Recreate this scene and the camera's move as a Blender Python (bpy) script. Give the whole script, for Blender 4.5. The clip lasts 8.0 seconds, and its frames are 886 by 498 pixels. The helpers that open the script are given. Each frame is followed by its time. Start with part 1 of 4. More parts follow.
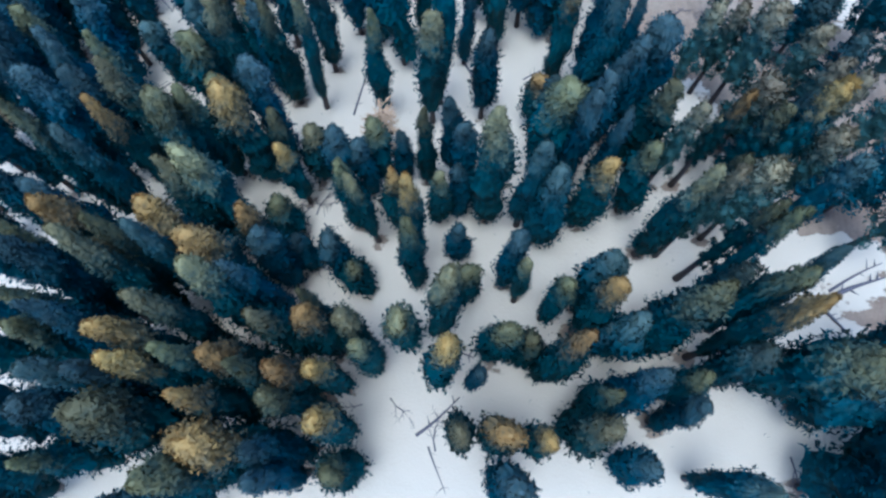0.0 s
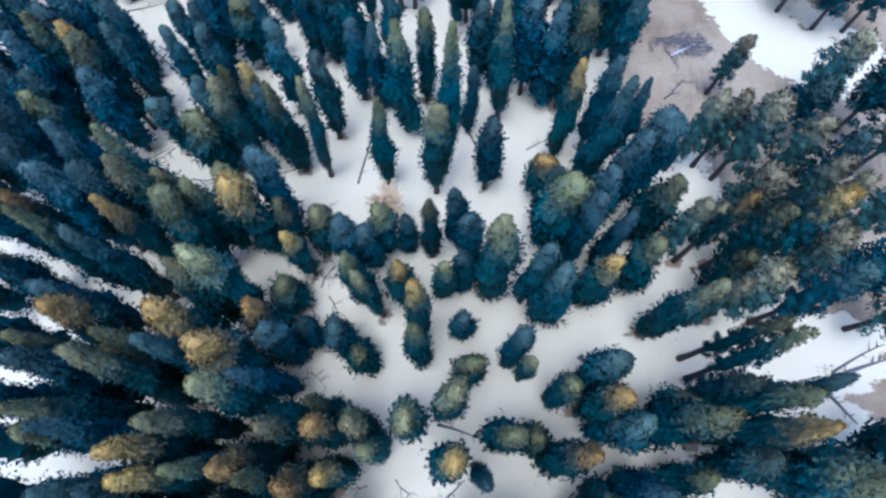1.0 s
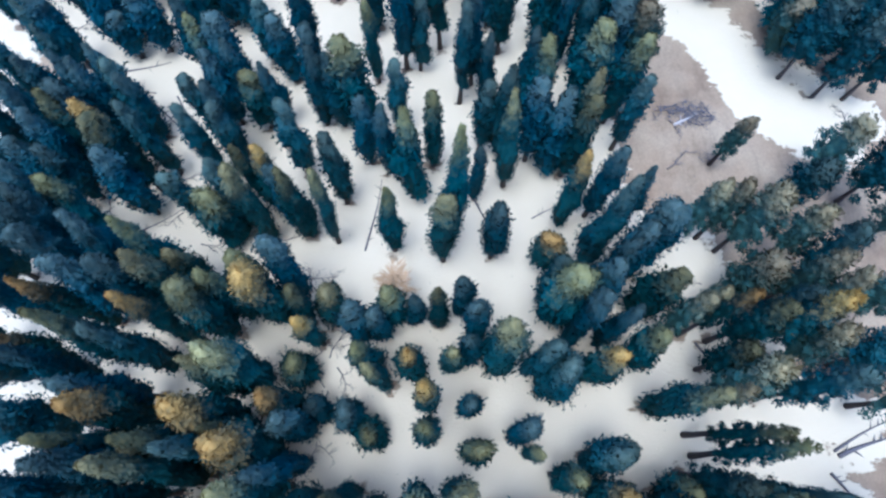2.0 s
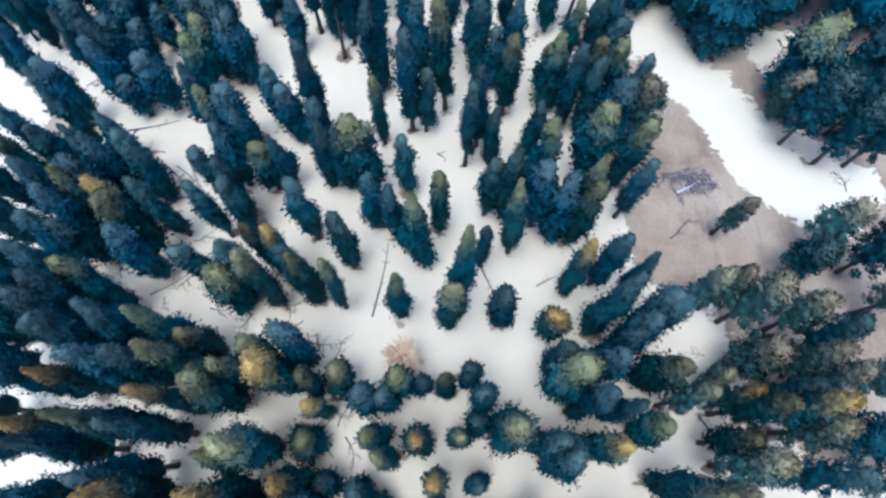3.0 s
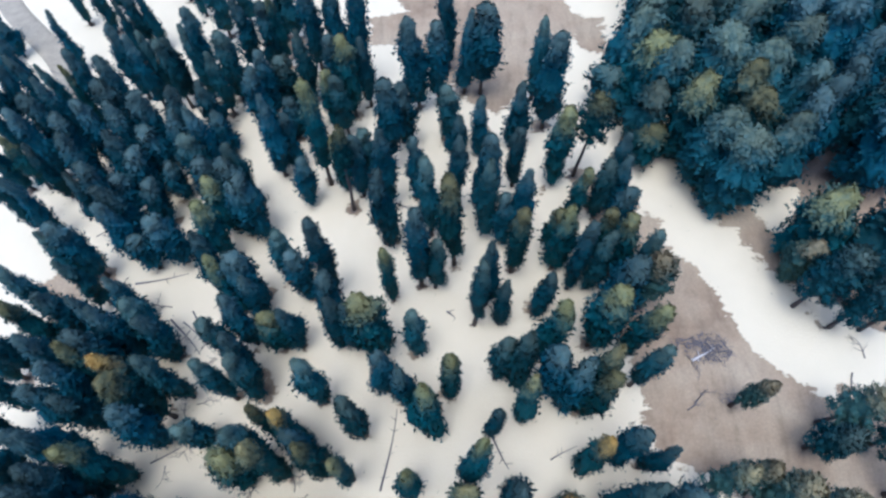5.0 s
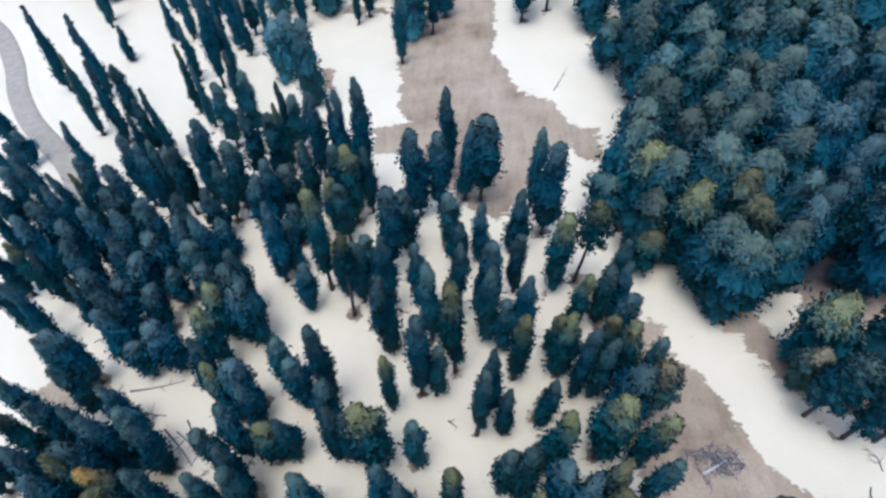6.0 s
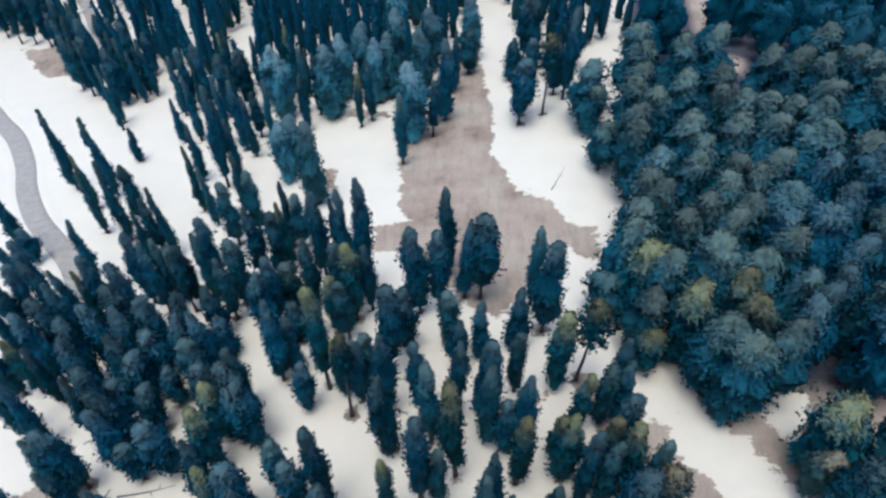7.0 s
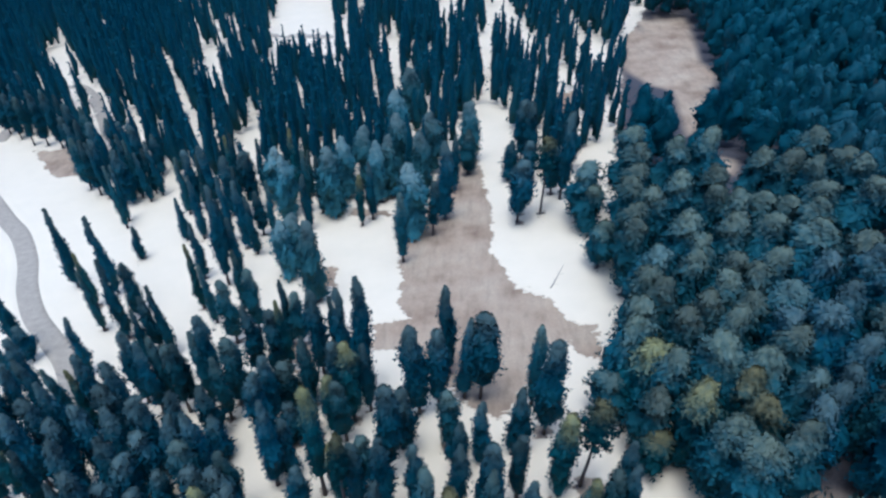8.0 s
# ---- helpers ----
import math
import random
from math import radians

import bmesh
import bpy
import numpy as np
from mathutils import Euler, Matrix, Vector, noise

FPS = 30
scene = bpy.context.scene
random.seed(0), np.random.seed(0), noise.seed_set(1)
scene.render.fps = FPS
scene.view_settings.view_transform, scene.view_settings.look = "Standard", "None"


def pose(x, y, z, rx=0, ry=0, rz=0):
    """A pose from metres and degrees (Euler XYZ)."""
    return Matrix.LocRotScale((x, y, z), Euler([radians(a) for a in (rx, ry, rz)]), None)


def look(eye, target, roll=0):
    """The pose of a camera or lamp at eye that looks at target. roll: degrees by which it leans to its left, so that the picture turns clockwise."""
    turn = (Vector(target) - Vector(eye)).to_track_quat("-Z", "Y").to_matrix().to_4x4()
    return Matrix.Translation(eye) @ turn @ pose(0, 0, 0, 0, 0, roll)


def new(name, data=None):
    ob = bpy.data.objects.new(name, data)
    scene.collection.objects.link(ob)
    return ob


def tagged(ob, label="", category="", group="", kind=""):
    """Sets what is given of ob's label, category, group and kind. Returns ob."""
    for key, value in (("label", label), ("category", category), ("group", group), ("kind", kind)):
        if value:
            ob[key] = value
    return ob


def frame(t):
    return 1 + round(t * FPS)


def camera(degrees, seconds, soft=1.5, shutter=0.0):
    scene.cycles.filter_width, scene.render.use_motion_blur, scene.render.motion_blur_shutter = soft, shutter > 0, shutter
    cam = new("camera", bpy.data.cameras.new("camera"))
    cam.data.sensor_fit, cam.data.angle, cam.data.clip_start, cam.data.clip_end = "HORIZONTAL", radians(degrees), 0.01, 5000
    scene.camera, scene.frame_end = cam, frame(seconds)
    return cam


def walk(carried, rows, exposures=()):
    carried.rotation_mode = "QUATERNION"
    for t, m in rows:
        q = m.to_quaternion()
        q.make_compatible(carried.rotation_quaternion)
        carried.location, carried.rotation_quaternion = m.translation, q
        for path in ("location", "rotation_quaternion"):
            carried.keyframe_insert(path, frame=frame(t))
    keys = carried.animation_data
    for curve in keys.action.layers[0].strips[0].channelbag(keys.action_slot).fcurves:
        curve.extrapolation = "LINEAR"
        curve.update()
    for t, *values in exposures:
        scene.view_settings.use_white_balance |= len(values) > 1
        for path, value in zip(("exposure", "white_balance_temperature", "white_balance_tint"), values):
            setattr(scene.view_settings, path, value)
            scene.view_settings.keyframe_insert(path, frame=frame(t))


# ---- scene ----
cam = camera(65.1, 8.0, soft=2.5)
METRES, EYE, TILT, LEAN, TURN = 45.0, 75.0, -74.0, 0.0, 0.0
ROWS = [
    (0.0, 0.0, 0.0, 0.0, 0.0, 0.0, -0.0),
    (0.5, -0.0063, 0.0016, 0.1055, -0.01, 0.13, 0.05),
    (1.0, -0.0156, -0.0108, 0.2178, -0.07, 0.28, 0.04),
    (1.5, -0.0287, -0.0256, 0.3241, -0.17, 0.45, 0.04),
    (3.0, -0.0582, -0.0765, 0.6524, -0.1, 0.76, 0.07),
    (3.5, -0.0667, -0.0906, 0.7573, -0.05, 0.89, 0.12),
    (4.0, -0.0751, -0.083, 0.8479, 0.03, 1.4, 0.15),
    (4.5, -0.0819, -0.0713, 0.9081, 0.07, 3.91, 0.17),
    (6.0, -0.0842, -0.0611, 0.9679, 0.2, 15.8, 0.2),
    (6.5, -0.0836, -0.0612, 0.9729, 0.18, 19.65, 0.18),
    (7.0, -0.0833, -0.063, 0.9777, 0.17, 23.67, 0.16),
    (7.5, -0.0837, -0.0654, 0.9826, 0.15, 27.5, 0.15),
    (8.0, -0.084, -0.0671, 0.9857, 0.12, 31.6, 0.14),
]
walk(cam, [(t, pose(0, 0, EYE, TILT, LEAN, TURN) @ pose(METRES * x, METRES * y, METRES * z, 90 + pitch, roll, yaw)) for t, x, y, z, yaw, pitch, roll in ROWS],
     exposures=[(0.0, -1.2, 3670, 10), (1.0, -0.94, 3740, 11), (1.5, -0.87, 3800, 11), (3.0, -0.88, 3930, 11), (4.5, -1.02, 4050, 11), (6.5, -1.22, 4110, 11), (8.0, -1.28, 4000, 11)])

# ---- light: an overcast sky, a veiled high sun ----
world = bpy.data.worlds.new("sky")
scene.world = world
world.use_nodes = True
wn = world.node_tree
wn.nodes.clear()
sky = wn.nodes.new("ShaderNodeTexSky")
sky.sky_type, sky.sun_disc = "NISHITA", False
sky.sun_elevation, sky.sun_rotation = radians(80), radians(209)
sky.air_density, sky.dust_density, sky.ozone_density = 1.0, 6.0, 0.4
back = wn.nodes.new("ShaderNodeBackground")
back.inputs["Strength"].default_value = 0.62
wout = wn.nodes.new("ShaderNodeOutputWorld")
wn.links.new(sky.outputs[0], back.inputs[0])
wn.links.new(back.outputs[0], wout.inputs[0])

sun_data = bpy.data.lights.new("sun", "SUN")
sun_data.energy, sun_data.angle, sun_data.color = 4.0, radians(16), (1.0, 0.82, 0.57)
sun = new("sun", sun_data)
sun.matrix_world = look((-9, -16, 100), (0, 0, 0))


# ---- materials ----
def material(name):
    m = bpy.data.materials.new(name)
    m.use_nodes = True
    nt = m.node_tree
    return m, nt, nt.nodes["Principled BSDF"]


def node(nt, kind, **values):
    n = nt.nodes.new(kind)
    for key, value in values.items():
        n.inputs[key.replace("_", " ")].default_value = value
    return n


def ramp(nt, fac, *stops):
    n = nt.nodes.new("ShaderNodeValToRGB")
    e = n.color_ramp.elements
    while len(e) < len(stops):
        e.new(0.5)
    for el, (p, c) in zip(e, stops):
        el.position = p
        el.color = (*c, 1) if len(c) == 3 else c
    nt.links.new(fac, n.inputs[0])
    return n.outputs[0]


def mix(nt, fac, a, b, how="MIX"):
    n = nt.nodes.new("ShaderNodeMix")
    n.data_type, n.blend_type = "RGBA", how
    for value, socket in ((fac, n.inputs[0]), (a, n.inputs[6]), (b, n.inputs[7])):
        if isinstance(value, bpy.types.NodeSocket):
            nt.links.new(value, socket)
        else:
            socket.default_value = (*value, 1) if isinstance(value, tuple) else value
    return n.outputs[2]


def calc(nt, how, a, b):
    n = nt.nodes.new("ShaderNodeMath")
    n.operation = how
    for value, socket in zip((a, b), n.inputs):
        if isinstance(value, bpy.types.NodeSocket):
            nt.links.new(value, socket)
        else:
            socket.default_value = value
    return n.outputs[0]


def noise_tex(nt, vector, scale, detail=4.0, rough=0.6):
    n = node(nt, "ShaderNodeTexNoise", Scale=scale, Detail=detail, Roughness=rough)
    nt.links.new(vector, n.inputs["Vector"])
    return n.outputs[0]


def bump(nt, shader, height, strength, distance):
    n = node(nt, "ShaderNodeBump", Strength=strength, Distance=distance)
    nt.links.new(height, n.inputs["Height"])
    nt.links.new(n.outputs[0], shader.inputs["Normal"])


def foliage(name, low, high, tip, tip_amount):
    """Needles: two tones in clumps; the lit crown top is painted in, tinted by kind."""
    m, nt, sh = material(name)
    co = nt.nodes.new("ShaderNodeTexCoord")
    geo = nt.nodes.new("ShaderNodeNewGeometry")
    info = nt.nodes.new("ShaderNodeObjectInfo")
    clump = noise_tex(nt, co.outputs["Object"], 1.3, 3.0)
    tone = calc(nt, "ADD", calc(nt, "MULTIPLY", clump, 0.7), calc(nt, "MULTIPLY", geo.outputs["Random Per Island"], 0.16))
    col = ramp(nt, tone, (0.25, low), (0.75, high))
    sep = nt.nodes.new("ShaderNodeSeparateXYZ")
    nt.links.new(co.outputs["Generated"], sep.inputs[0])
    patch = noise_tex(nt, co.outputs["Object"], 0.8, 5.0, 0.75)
    # light from above is put into the colour: paler towards the crown's top
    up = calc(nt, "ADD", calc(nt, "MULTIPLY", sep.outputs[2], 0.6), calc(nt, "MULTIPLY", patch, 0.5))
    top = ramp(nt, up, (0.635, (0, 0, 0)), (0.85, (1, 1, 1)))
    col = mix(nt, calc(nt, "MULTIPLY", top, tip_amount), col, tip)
    shade = calc(nt, "ADD", 0.66, calc(nt, "MULTIPLY", info.outputs["Random"], 0.64))
    hsv = node(nt, "ShaderNodeHueSaturation", Saturation=1.0)
    hue = calc(nt, "ADD", 0.488, calc(nt, "MULTIPLY", info.outputs["Random"], 0.018))
    nt.links.new(hue, hsv.inputs["Hue"])
    nt.links.new(shade, hsv.inputs["Value"])
    nt.links.new(col, hsv.inputs["Color"])
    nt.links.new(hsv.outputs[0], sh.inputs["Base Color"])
    sh.inputs["Roughness"].default_value = 0.7
    sh.inputs["Specular IOR Level"].default_value = 0.12
    # needles let some light through
    thin = nt.nodes.new("ShaderNodeBsdfTranslucent")
    nt.links.new(hsv.outputs[0], thin.inputs["Color"])
    both = node(nt, "ShaderNodeMixShader", Fac=0.3)
    nt.links.new(sh.outputs[0], both.inputs[1])
    nt.links.new(thin.outputs[0], both.inputs[2])
    nt.links.new(both.outputs[0], nt.nodes["Material Output"].inputs["Surface"])
    return m


# per kind: two needle tones, then a top colour that carries painted light
LEAF = {
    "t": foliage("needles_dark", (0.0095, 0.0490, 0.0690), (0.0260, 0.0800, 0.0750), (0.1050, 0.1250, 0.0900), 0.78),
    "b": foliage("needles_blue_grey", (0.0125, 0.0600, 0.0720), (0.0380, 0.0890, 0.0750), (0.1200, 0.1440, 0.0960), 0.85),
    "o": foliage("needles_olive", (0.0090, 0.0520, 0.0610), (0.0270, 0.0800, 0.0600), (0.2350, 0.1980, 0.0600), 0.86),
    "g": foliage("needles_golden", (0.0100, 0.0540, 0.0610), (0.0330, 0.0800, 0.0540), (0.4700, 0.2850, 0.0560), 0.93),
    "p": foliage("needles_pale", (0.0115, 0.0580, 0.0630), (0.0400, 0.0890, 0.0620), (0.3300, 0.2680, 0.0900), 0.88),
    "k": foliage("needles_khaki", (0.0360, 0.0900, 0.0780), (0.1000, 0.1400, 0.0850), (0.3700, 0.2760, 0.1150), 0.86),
    # far pines: the blue haze of distance is put into the needle colour
    "f": foliage("needles_hazed_pine", (0.0130, 0.0659, 0.0862), (0.0346, 0.1000, 0.0959), (0.0780, 0.1280, 0.1120), 0.75),
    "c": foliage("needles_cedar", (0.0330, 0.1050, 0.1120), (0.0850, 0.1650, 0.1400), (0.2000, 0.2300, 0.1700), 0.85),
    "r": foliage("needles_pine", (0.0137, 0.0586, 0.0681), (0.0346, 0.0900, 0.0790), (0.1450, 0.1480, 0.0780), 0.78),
}


def bark(name, dark, light):
    m, nt, sh = material(name)
    co = nt.nodes.new("ShaderNodeTexCoord")
    mp = node(nt, "ShaderNodeMapping", Scale=(6.0, 6.0, 0.8))
    nt.links.new(co.outputs["Object"], mp.inputs[0])
    n = noise_tex(nt, mp.outputs[0], 3.0, 6.0)
    nt.links.new(ramp(nt, n, (0.3, dark), (0.7, light)), sh.inputs["Base Color"])
    sh.inputs["Roughness"].default_value = 0.9
    bump(nt, sh, n, 0.6, 0.05)
    return m


BARK = bark("bark", (0.022, 0.018, 0.017), (0.07, 0.055, 0.047))
DEAD_WOOD = bark("dead_wood", (0.05, 0.042, 0.04), (0.16, 0.13, 0.11))
GREY_WOOD = bark("weathered_wood", (0.28, 0.22, 0.16), (0.50, 0.43, 0.33))
PALE_TWIG = bark("dry_larch_twigs", (0.33, 0.19, 0.07), (0.50, 0.32, 0.135))


def ground_material():
    m, nt, sh = material("snow_and_bare_earth")
    co = nt.nodes.new("ShaderNodeTexCoord")
    pos = co.outputs["Object"]
    at = nt.nodes.new("ShaderNodeAttribute")
    at.attribute_name = "bare"
    ragged = noise_tex(nt, pos, 0.55, 8.0, 0.68)
    stretch = node(nt, "ShaderNodeMapping", Scale=(0.35, 1.6, 1.0), Rotation=(0, 0, radians(12)))
    nt.links.new(pos, stretch.inputs[0])
    streak = noise_tex(nt, stretch.outputs[0], 0.6, 6.0, 0.6)
    wobble = calc(nt, "ADD", calc(nt, "MULTIPLY", calc(nt, "SUBTRACT", ragged, 0.5), 5.0), calc(nt, "MULTIPLY", calc(nt, "SUBTRACT", streak, 0.5), 3.5))
    wander = noise_tex(nt, pos, 0.13, 3.0)
    wobble = calc(nt, "ADD", wobble, calc(nt, "MULTIPLY", calc(nt, "SUBTRACT", wander, 0.5), 7.0))
    edge = calc(nt, "ADD", at.outputs["Fac"], wobble)
    bare = ramp(nt, calc(nt, "ADD", calc(nt, "MULTIPLY", edge, 0.8), 0.5), (0.35, (0, 0, 0)), (0.65, (1, 1, 1)))
    # snow: old, slightly dirty, with soft drifts; tan base offsets the cool white balance
    drift = noise_tex(nt, pos, 0.12, 5.0)
    speck = noise_tex(nt, pos, 7.0, 3.0, 0.7)
    snow = ramp(nt, drift, (0.3, (0.565, 0.440, 0.249)), (0.7, (0.602, 0.467, 0.263)))
    snow = mix(nt, ramp(nt, speck, (0.66, (0, 0, 0)), (0.76, (0.5, 0.5, 0.5))), snow, (0.35, 0.30, 0.27))
    # earth: dry grass and soil
    broad = noise_tex(nt, pos, 0.08, 6.0, 0.62)
    grain = noise_tex(nt, pos, 2.6, 7.0, 0.7)
    earth = ramp(nt, broad, (0.30, (0.195, 0.126, 0.065)), (0.50, (0.295, 0.207, 0.111)), (0.70, (0.360, 0.267, 0.148)))
    earth = mix(nt, 0.38, earth, ramp(nt, grain, (0.25, (0.38, 0.36, 0.34)), (0.75, (1.3, 1.25, 1.18))), "MULTIPLY")
    flow = node(nt, "ShaderNodeMapping", Scale=(0.9, 0.16, 1.0), Rotation=(0, 0, radians(-24)))
    nt.links.new(pos, flow.inputs[0])
    wash = noise_tex(nt, flow.outputs[0], 0.55, 7.0, 0.66)
    earth = mix(nt, 0.38, earth, ramp(nt, wash, (0.34, (0.55, 0.54, 0.53)), (0.48, (1.0, 1.0, 1.0)), (0.66, (1.22, 1.2, 1.16))), "MULTIPLY")
    # forest floor: darker within the pine wood and at the feet of trees
    dark_floor = nt.nodes.new("ShaderNodeAttribute")
    dark_floor.attribute_name = "dark_floor"
    earth = mix(nt, dark_floor.outputs["Fac"], earth, ramp(nt, grain, (0.3, (0.026, 0.025, 0.023)), (0.7, (0.075, 0.06, 0.048))))
    nt.links.new(mix(nt, bare, snow, earth), sh.inputs["Base Color"])
    nt.links.new(ramp(nt, bare, (0, (0.55, 0.55, 0.55)), (1, (0.95, 0.95, 0.95))), sh.inputs["Roughness"])
    sh.inputs["Specular IOR Level"].default_value = 0.2
    bump(nt, sh, calc(nt, "ADD", grain, calc(nt, "MULTIPLY", bare, -0.8)), 0.5, 0.25)
    return m


def asphalt():
    m, nt, sh = material("worn_asphalt")
    co = nt.nodes.new("ShaderNodeTexCoord")
    n = noise_tex(nt, co.outputs["Object"], 0.5, 8.0, 0.7)
    f = noise_tex(nt, co.outputs["Object"], 12.0, 4.0)
    c = mix(nt, 0.4, ramp(nt, n, (0.3, (0.23, 0.174, 0.095)), (0.7, (0.340, 0.260, 0.145))), ramp(nt, f, (0.3, (0.6, 0.6, 0.6)), (0.7, (1.1, 1.1, 1.1))), "MULTIPLY")
    nt.links.new(c, sh.inputs["Base Color"])
    sh.inputs["Roughness"].default_value = 0.75
    bump(nt, sh, f, 0.3, 0.02)
    return m


# ---- the lie of the land ----
def land(x, y):
    z = -11.1 + 0.107 * x - 0.158 * y + 4.0 * np.exp(-((x - 34) ** 2 + (y - 62) ** 2) / 450)
    return z + 0.22 * np.sin(x * 0.11 + 1) * np.cos(y * 0.13) + 0.12 * np.sin(x * 0.31 + y * 0.23)


MEADOW = [(7.7, 245.6), (10.3, 205.4), (11.1, 190.3), (8.4, 182.5), (12.3, 174.1), (15.3, 165.3), (22.2, 158.7), (24.8, 151.9), (30.9, 149.1), (31.7, 137.1), (28.1, 138.8), (22.4, 143.2), (18.3, 140.4), (13.7, 130.4), (10.4, 126.5), (7.2, 121.9), (4.4, 124.6), (-2.1, 130.2), (-11.2, 145.9), (-15.1, 143.9), (-20.6, 146.5), (-21.9, 155.4), (-12.6, 156.4), (-16.0, 163.5), (-14.7, 172.9), (-16.7, 194.7), (-14.7, 206.5), (-8.0, 208.6), (-2.7, 247.8)]
SLOPE = [(28.7, 103.0), (31.5, 106.8), (40.5, 107.5), (51.6, 112), (75, 120), (110, 110), (110, -40), (55, -40), (46, 28), (43.9, 35.6), (37.7, 40.3), (37.9, 45.1), (35.5, 49.2), (28.5, 50.3), (25.9, 57.4), (24.5, 67.1), (23.0, 83.0), (25.0, 92.8)]
PINE_WOOD = [(51.4, 222.7), (44.6, 163.5), (36.8, 136.2), (42.6, 111.4), (60, 100), (300, 60), (420, 350), (150, 520), (75.6, 326.8)]
SMALL_BARE = [
    [(-38.2, 184.0), (-32.5, 179.2), (-31.5, 170.3), (-35.8, 170.8)],
    [(-46.1, 151.8), (-35.4, 150.6), (-32.9, 142.3), (-41.5, 141.3)],
    [(-175.7, 285.1), (-149.8, 279.5), (-137.6, 254.6), (-153.1, 255.5)],
    [(-34.0, 213.1), (-19.9, 209.7), (-19.7, 205.5), (-33.4, 207.2)],
    [(13.2, 105.5), (17.2, 103.9), (16.8, 100.0), (13.1, 99.6)],
    [(19.4, 108.4), (28.9, 102.4), (29.4, 90.1), (30.6, 83.4), (33.0, 79.0), (24.0, 77.6), (22.8, 90.6), (19.4, 100.5)],
    [(41.1, 291.7), (53.5, 291.5), (46.6, 269.9), (41.2, 248.4), (38.7, 266.5)],
    [(-77.4, 91.6), (-73.2, 90.7), (-69.4, 82.5), (-72.3, 79.4), (-79.7, 85.8)],
    [(-58.6, 77.6), (-54.6, 76.8), (-54.4, 73.1), (-57.5, 73.6)],
    [(-79.1, 83.8), (-74.9, 82.7), (-71.4, 77.9), (-75.5, 79.0)],
]
GLADES = [
    [(52.3, 98.8), (60.3, 99.0), (58.2, 94.3), (60.7, 92.1), (55.4, 88.8), (53.5, 91.2)],
    [(83.6, 357.9), (100.1, 376.0), (117.6, 374.4), (104.7, 310.2), (106.5, 295.9), (86.6, 245.2), (79.2, 242.3), (85.6, 282.8), (78.9, 290.8), (72.6, 312.8)],
    [(81.7, 226.6), (88.6, 221.1), (84.7, 212.4), (79.0, 215.4)],
]
SNOW_PATCHES = [
    [(40.5, 209.2), (48.5, 212.5), (46.3, 198.1), (40.3, 190.0), (37.2, 193.6)],
    [(46.9, 236.9), (56.7, 238.8), (52.4, 222.0), (45.1, 222.1)],
    [(53.5, 275.2), (59.4, 270.7), (56.0, 258.2), (51.8, 259.3)],
    [(63.8, 316.4), (77.9, 337.8), (74.0, 319.6), (63.2, 301.4)],
    [(31.5, 106.8), (36.0, 108.5), (40.5, 107.5), (42.5, 98.0), (46.8, 90.1), (50.2, 83.9), (53.8, 79.8), (55.5, 72.1), (57.1, 64.5), (53.5, 60.5), (49.1, 62.5), (45.8, 65.8), (42.2, 69.4), (40.3, 77.1), (38.5, 83.7), (35.7, 86.3), (34.5, 94.0), (30.5, 95.6)],
    [(51.3, 99.3), (59.4, 100.0), (57.2, 92.0), (55.1, 89.1), (52.2, 91.1)],
    [(54.6, 79.2), (62.2, 73.6), (66.6, 70.4), (65.6, 64.4), (58.5, 59.7), (55.1, 63.5)],
    [(44.4, 26.0), (49.5, 27.5), (55.7, 25.1), (53.5, 16.5), (49.1, 16.5), (44.5, 20.1)],
    [(41.8, 13.2), (46.3, 15.9), (50.2, 13.1), (51.6, 9.2), (46.9, 7.3), (43.7, 9.9)],
    [(81.7, 176.8), (86.2, 177.4), (85.6, 170.9), (80.8, 169.1)],
    [(133.8, 238.9), (147.6, 250.0), (137.4, 229.2), (130.5, 228.6)],
]
OPEN_SNOW = [
    [(-231.5, 328.1), (-183.2, 295.3), (-161.1, 264.4), (-138.7, 253.1), (-118.3, 230.5), (-105.5, 234.2), (-103.7, 253.2), (-91.9, 229.8), (-67.3, 218.0), (-54.6, 210.6), (-51.0, 192.4), (-55.3, 161.8), (-62.3, 145.8), (-78.7, 139.9), (-90.0, 139.1), (-116.6, 139.8)],
    [(-55.3, 214.2), (-18.5, 208.0), (-2.7, 233.3), (9.8, 279.0), (19.3, 273.9), (18.2, 233.3), (25.3, 199.0), (38.5, 181.9), (42.6, 163.5), (34.3, 143.3), (31.7, 117.4), (32.4, 103.2), (17.7, 103.0), (8.6, 113.7), (-14.1, 130.5), (-28.3, 146.2), (-50.4, 189.4)],
    [(-112.8, 505.7), (-75.6, 489.9), (-64.7, 395), (-100, 405)],
    [(-244.3, 438.9), (-229.4, 434.1), (-205.2, 382.7), (-214.5, 385.3)],
    [(-147.9, 317.8), (-118.5, 260.8), (-111.9, 254.8), (-127.8, 288.7)],
    [(-159.7, 401.4), (-117.7, 310.4), (-90.0, 250.5), (-114.9, 309.7)],
    [(-137.9, 404.3), (-129.0, 401.4), (-100.3, 312.5), (-108.5, 328.2)],
    [(13.8, 373.0), (21.4, 380.0), (16.7, 322.2), (10.8, 331.4)],
    [(53.3, 311.4), (70.2, 324.7), (58.2, 287.1)],
    [(41.8, 213.2), (47.0, 205.2), (43.1, 189.9), (37.8, 190.7)],
]
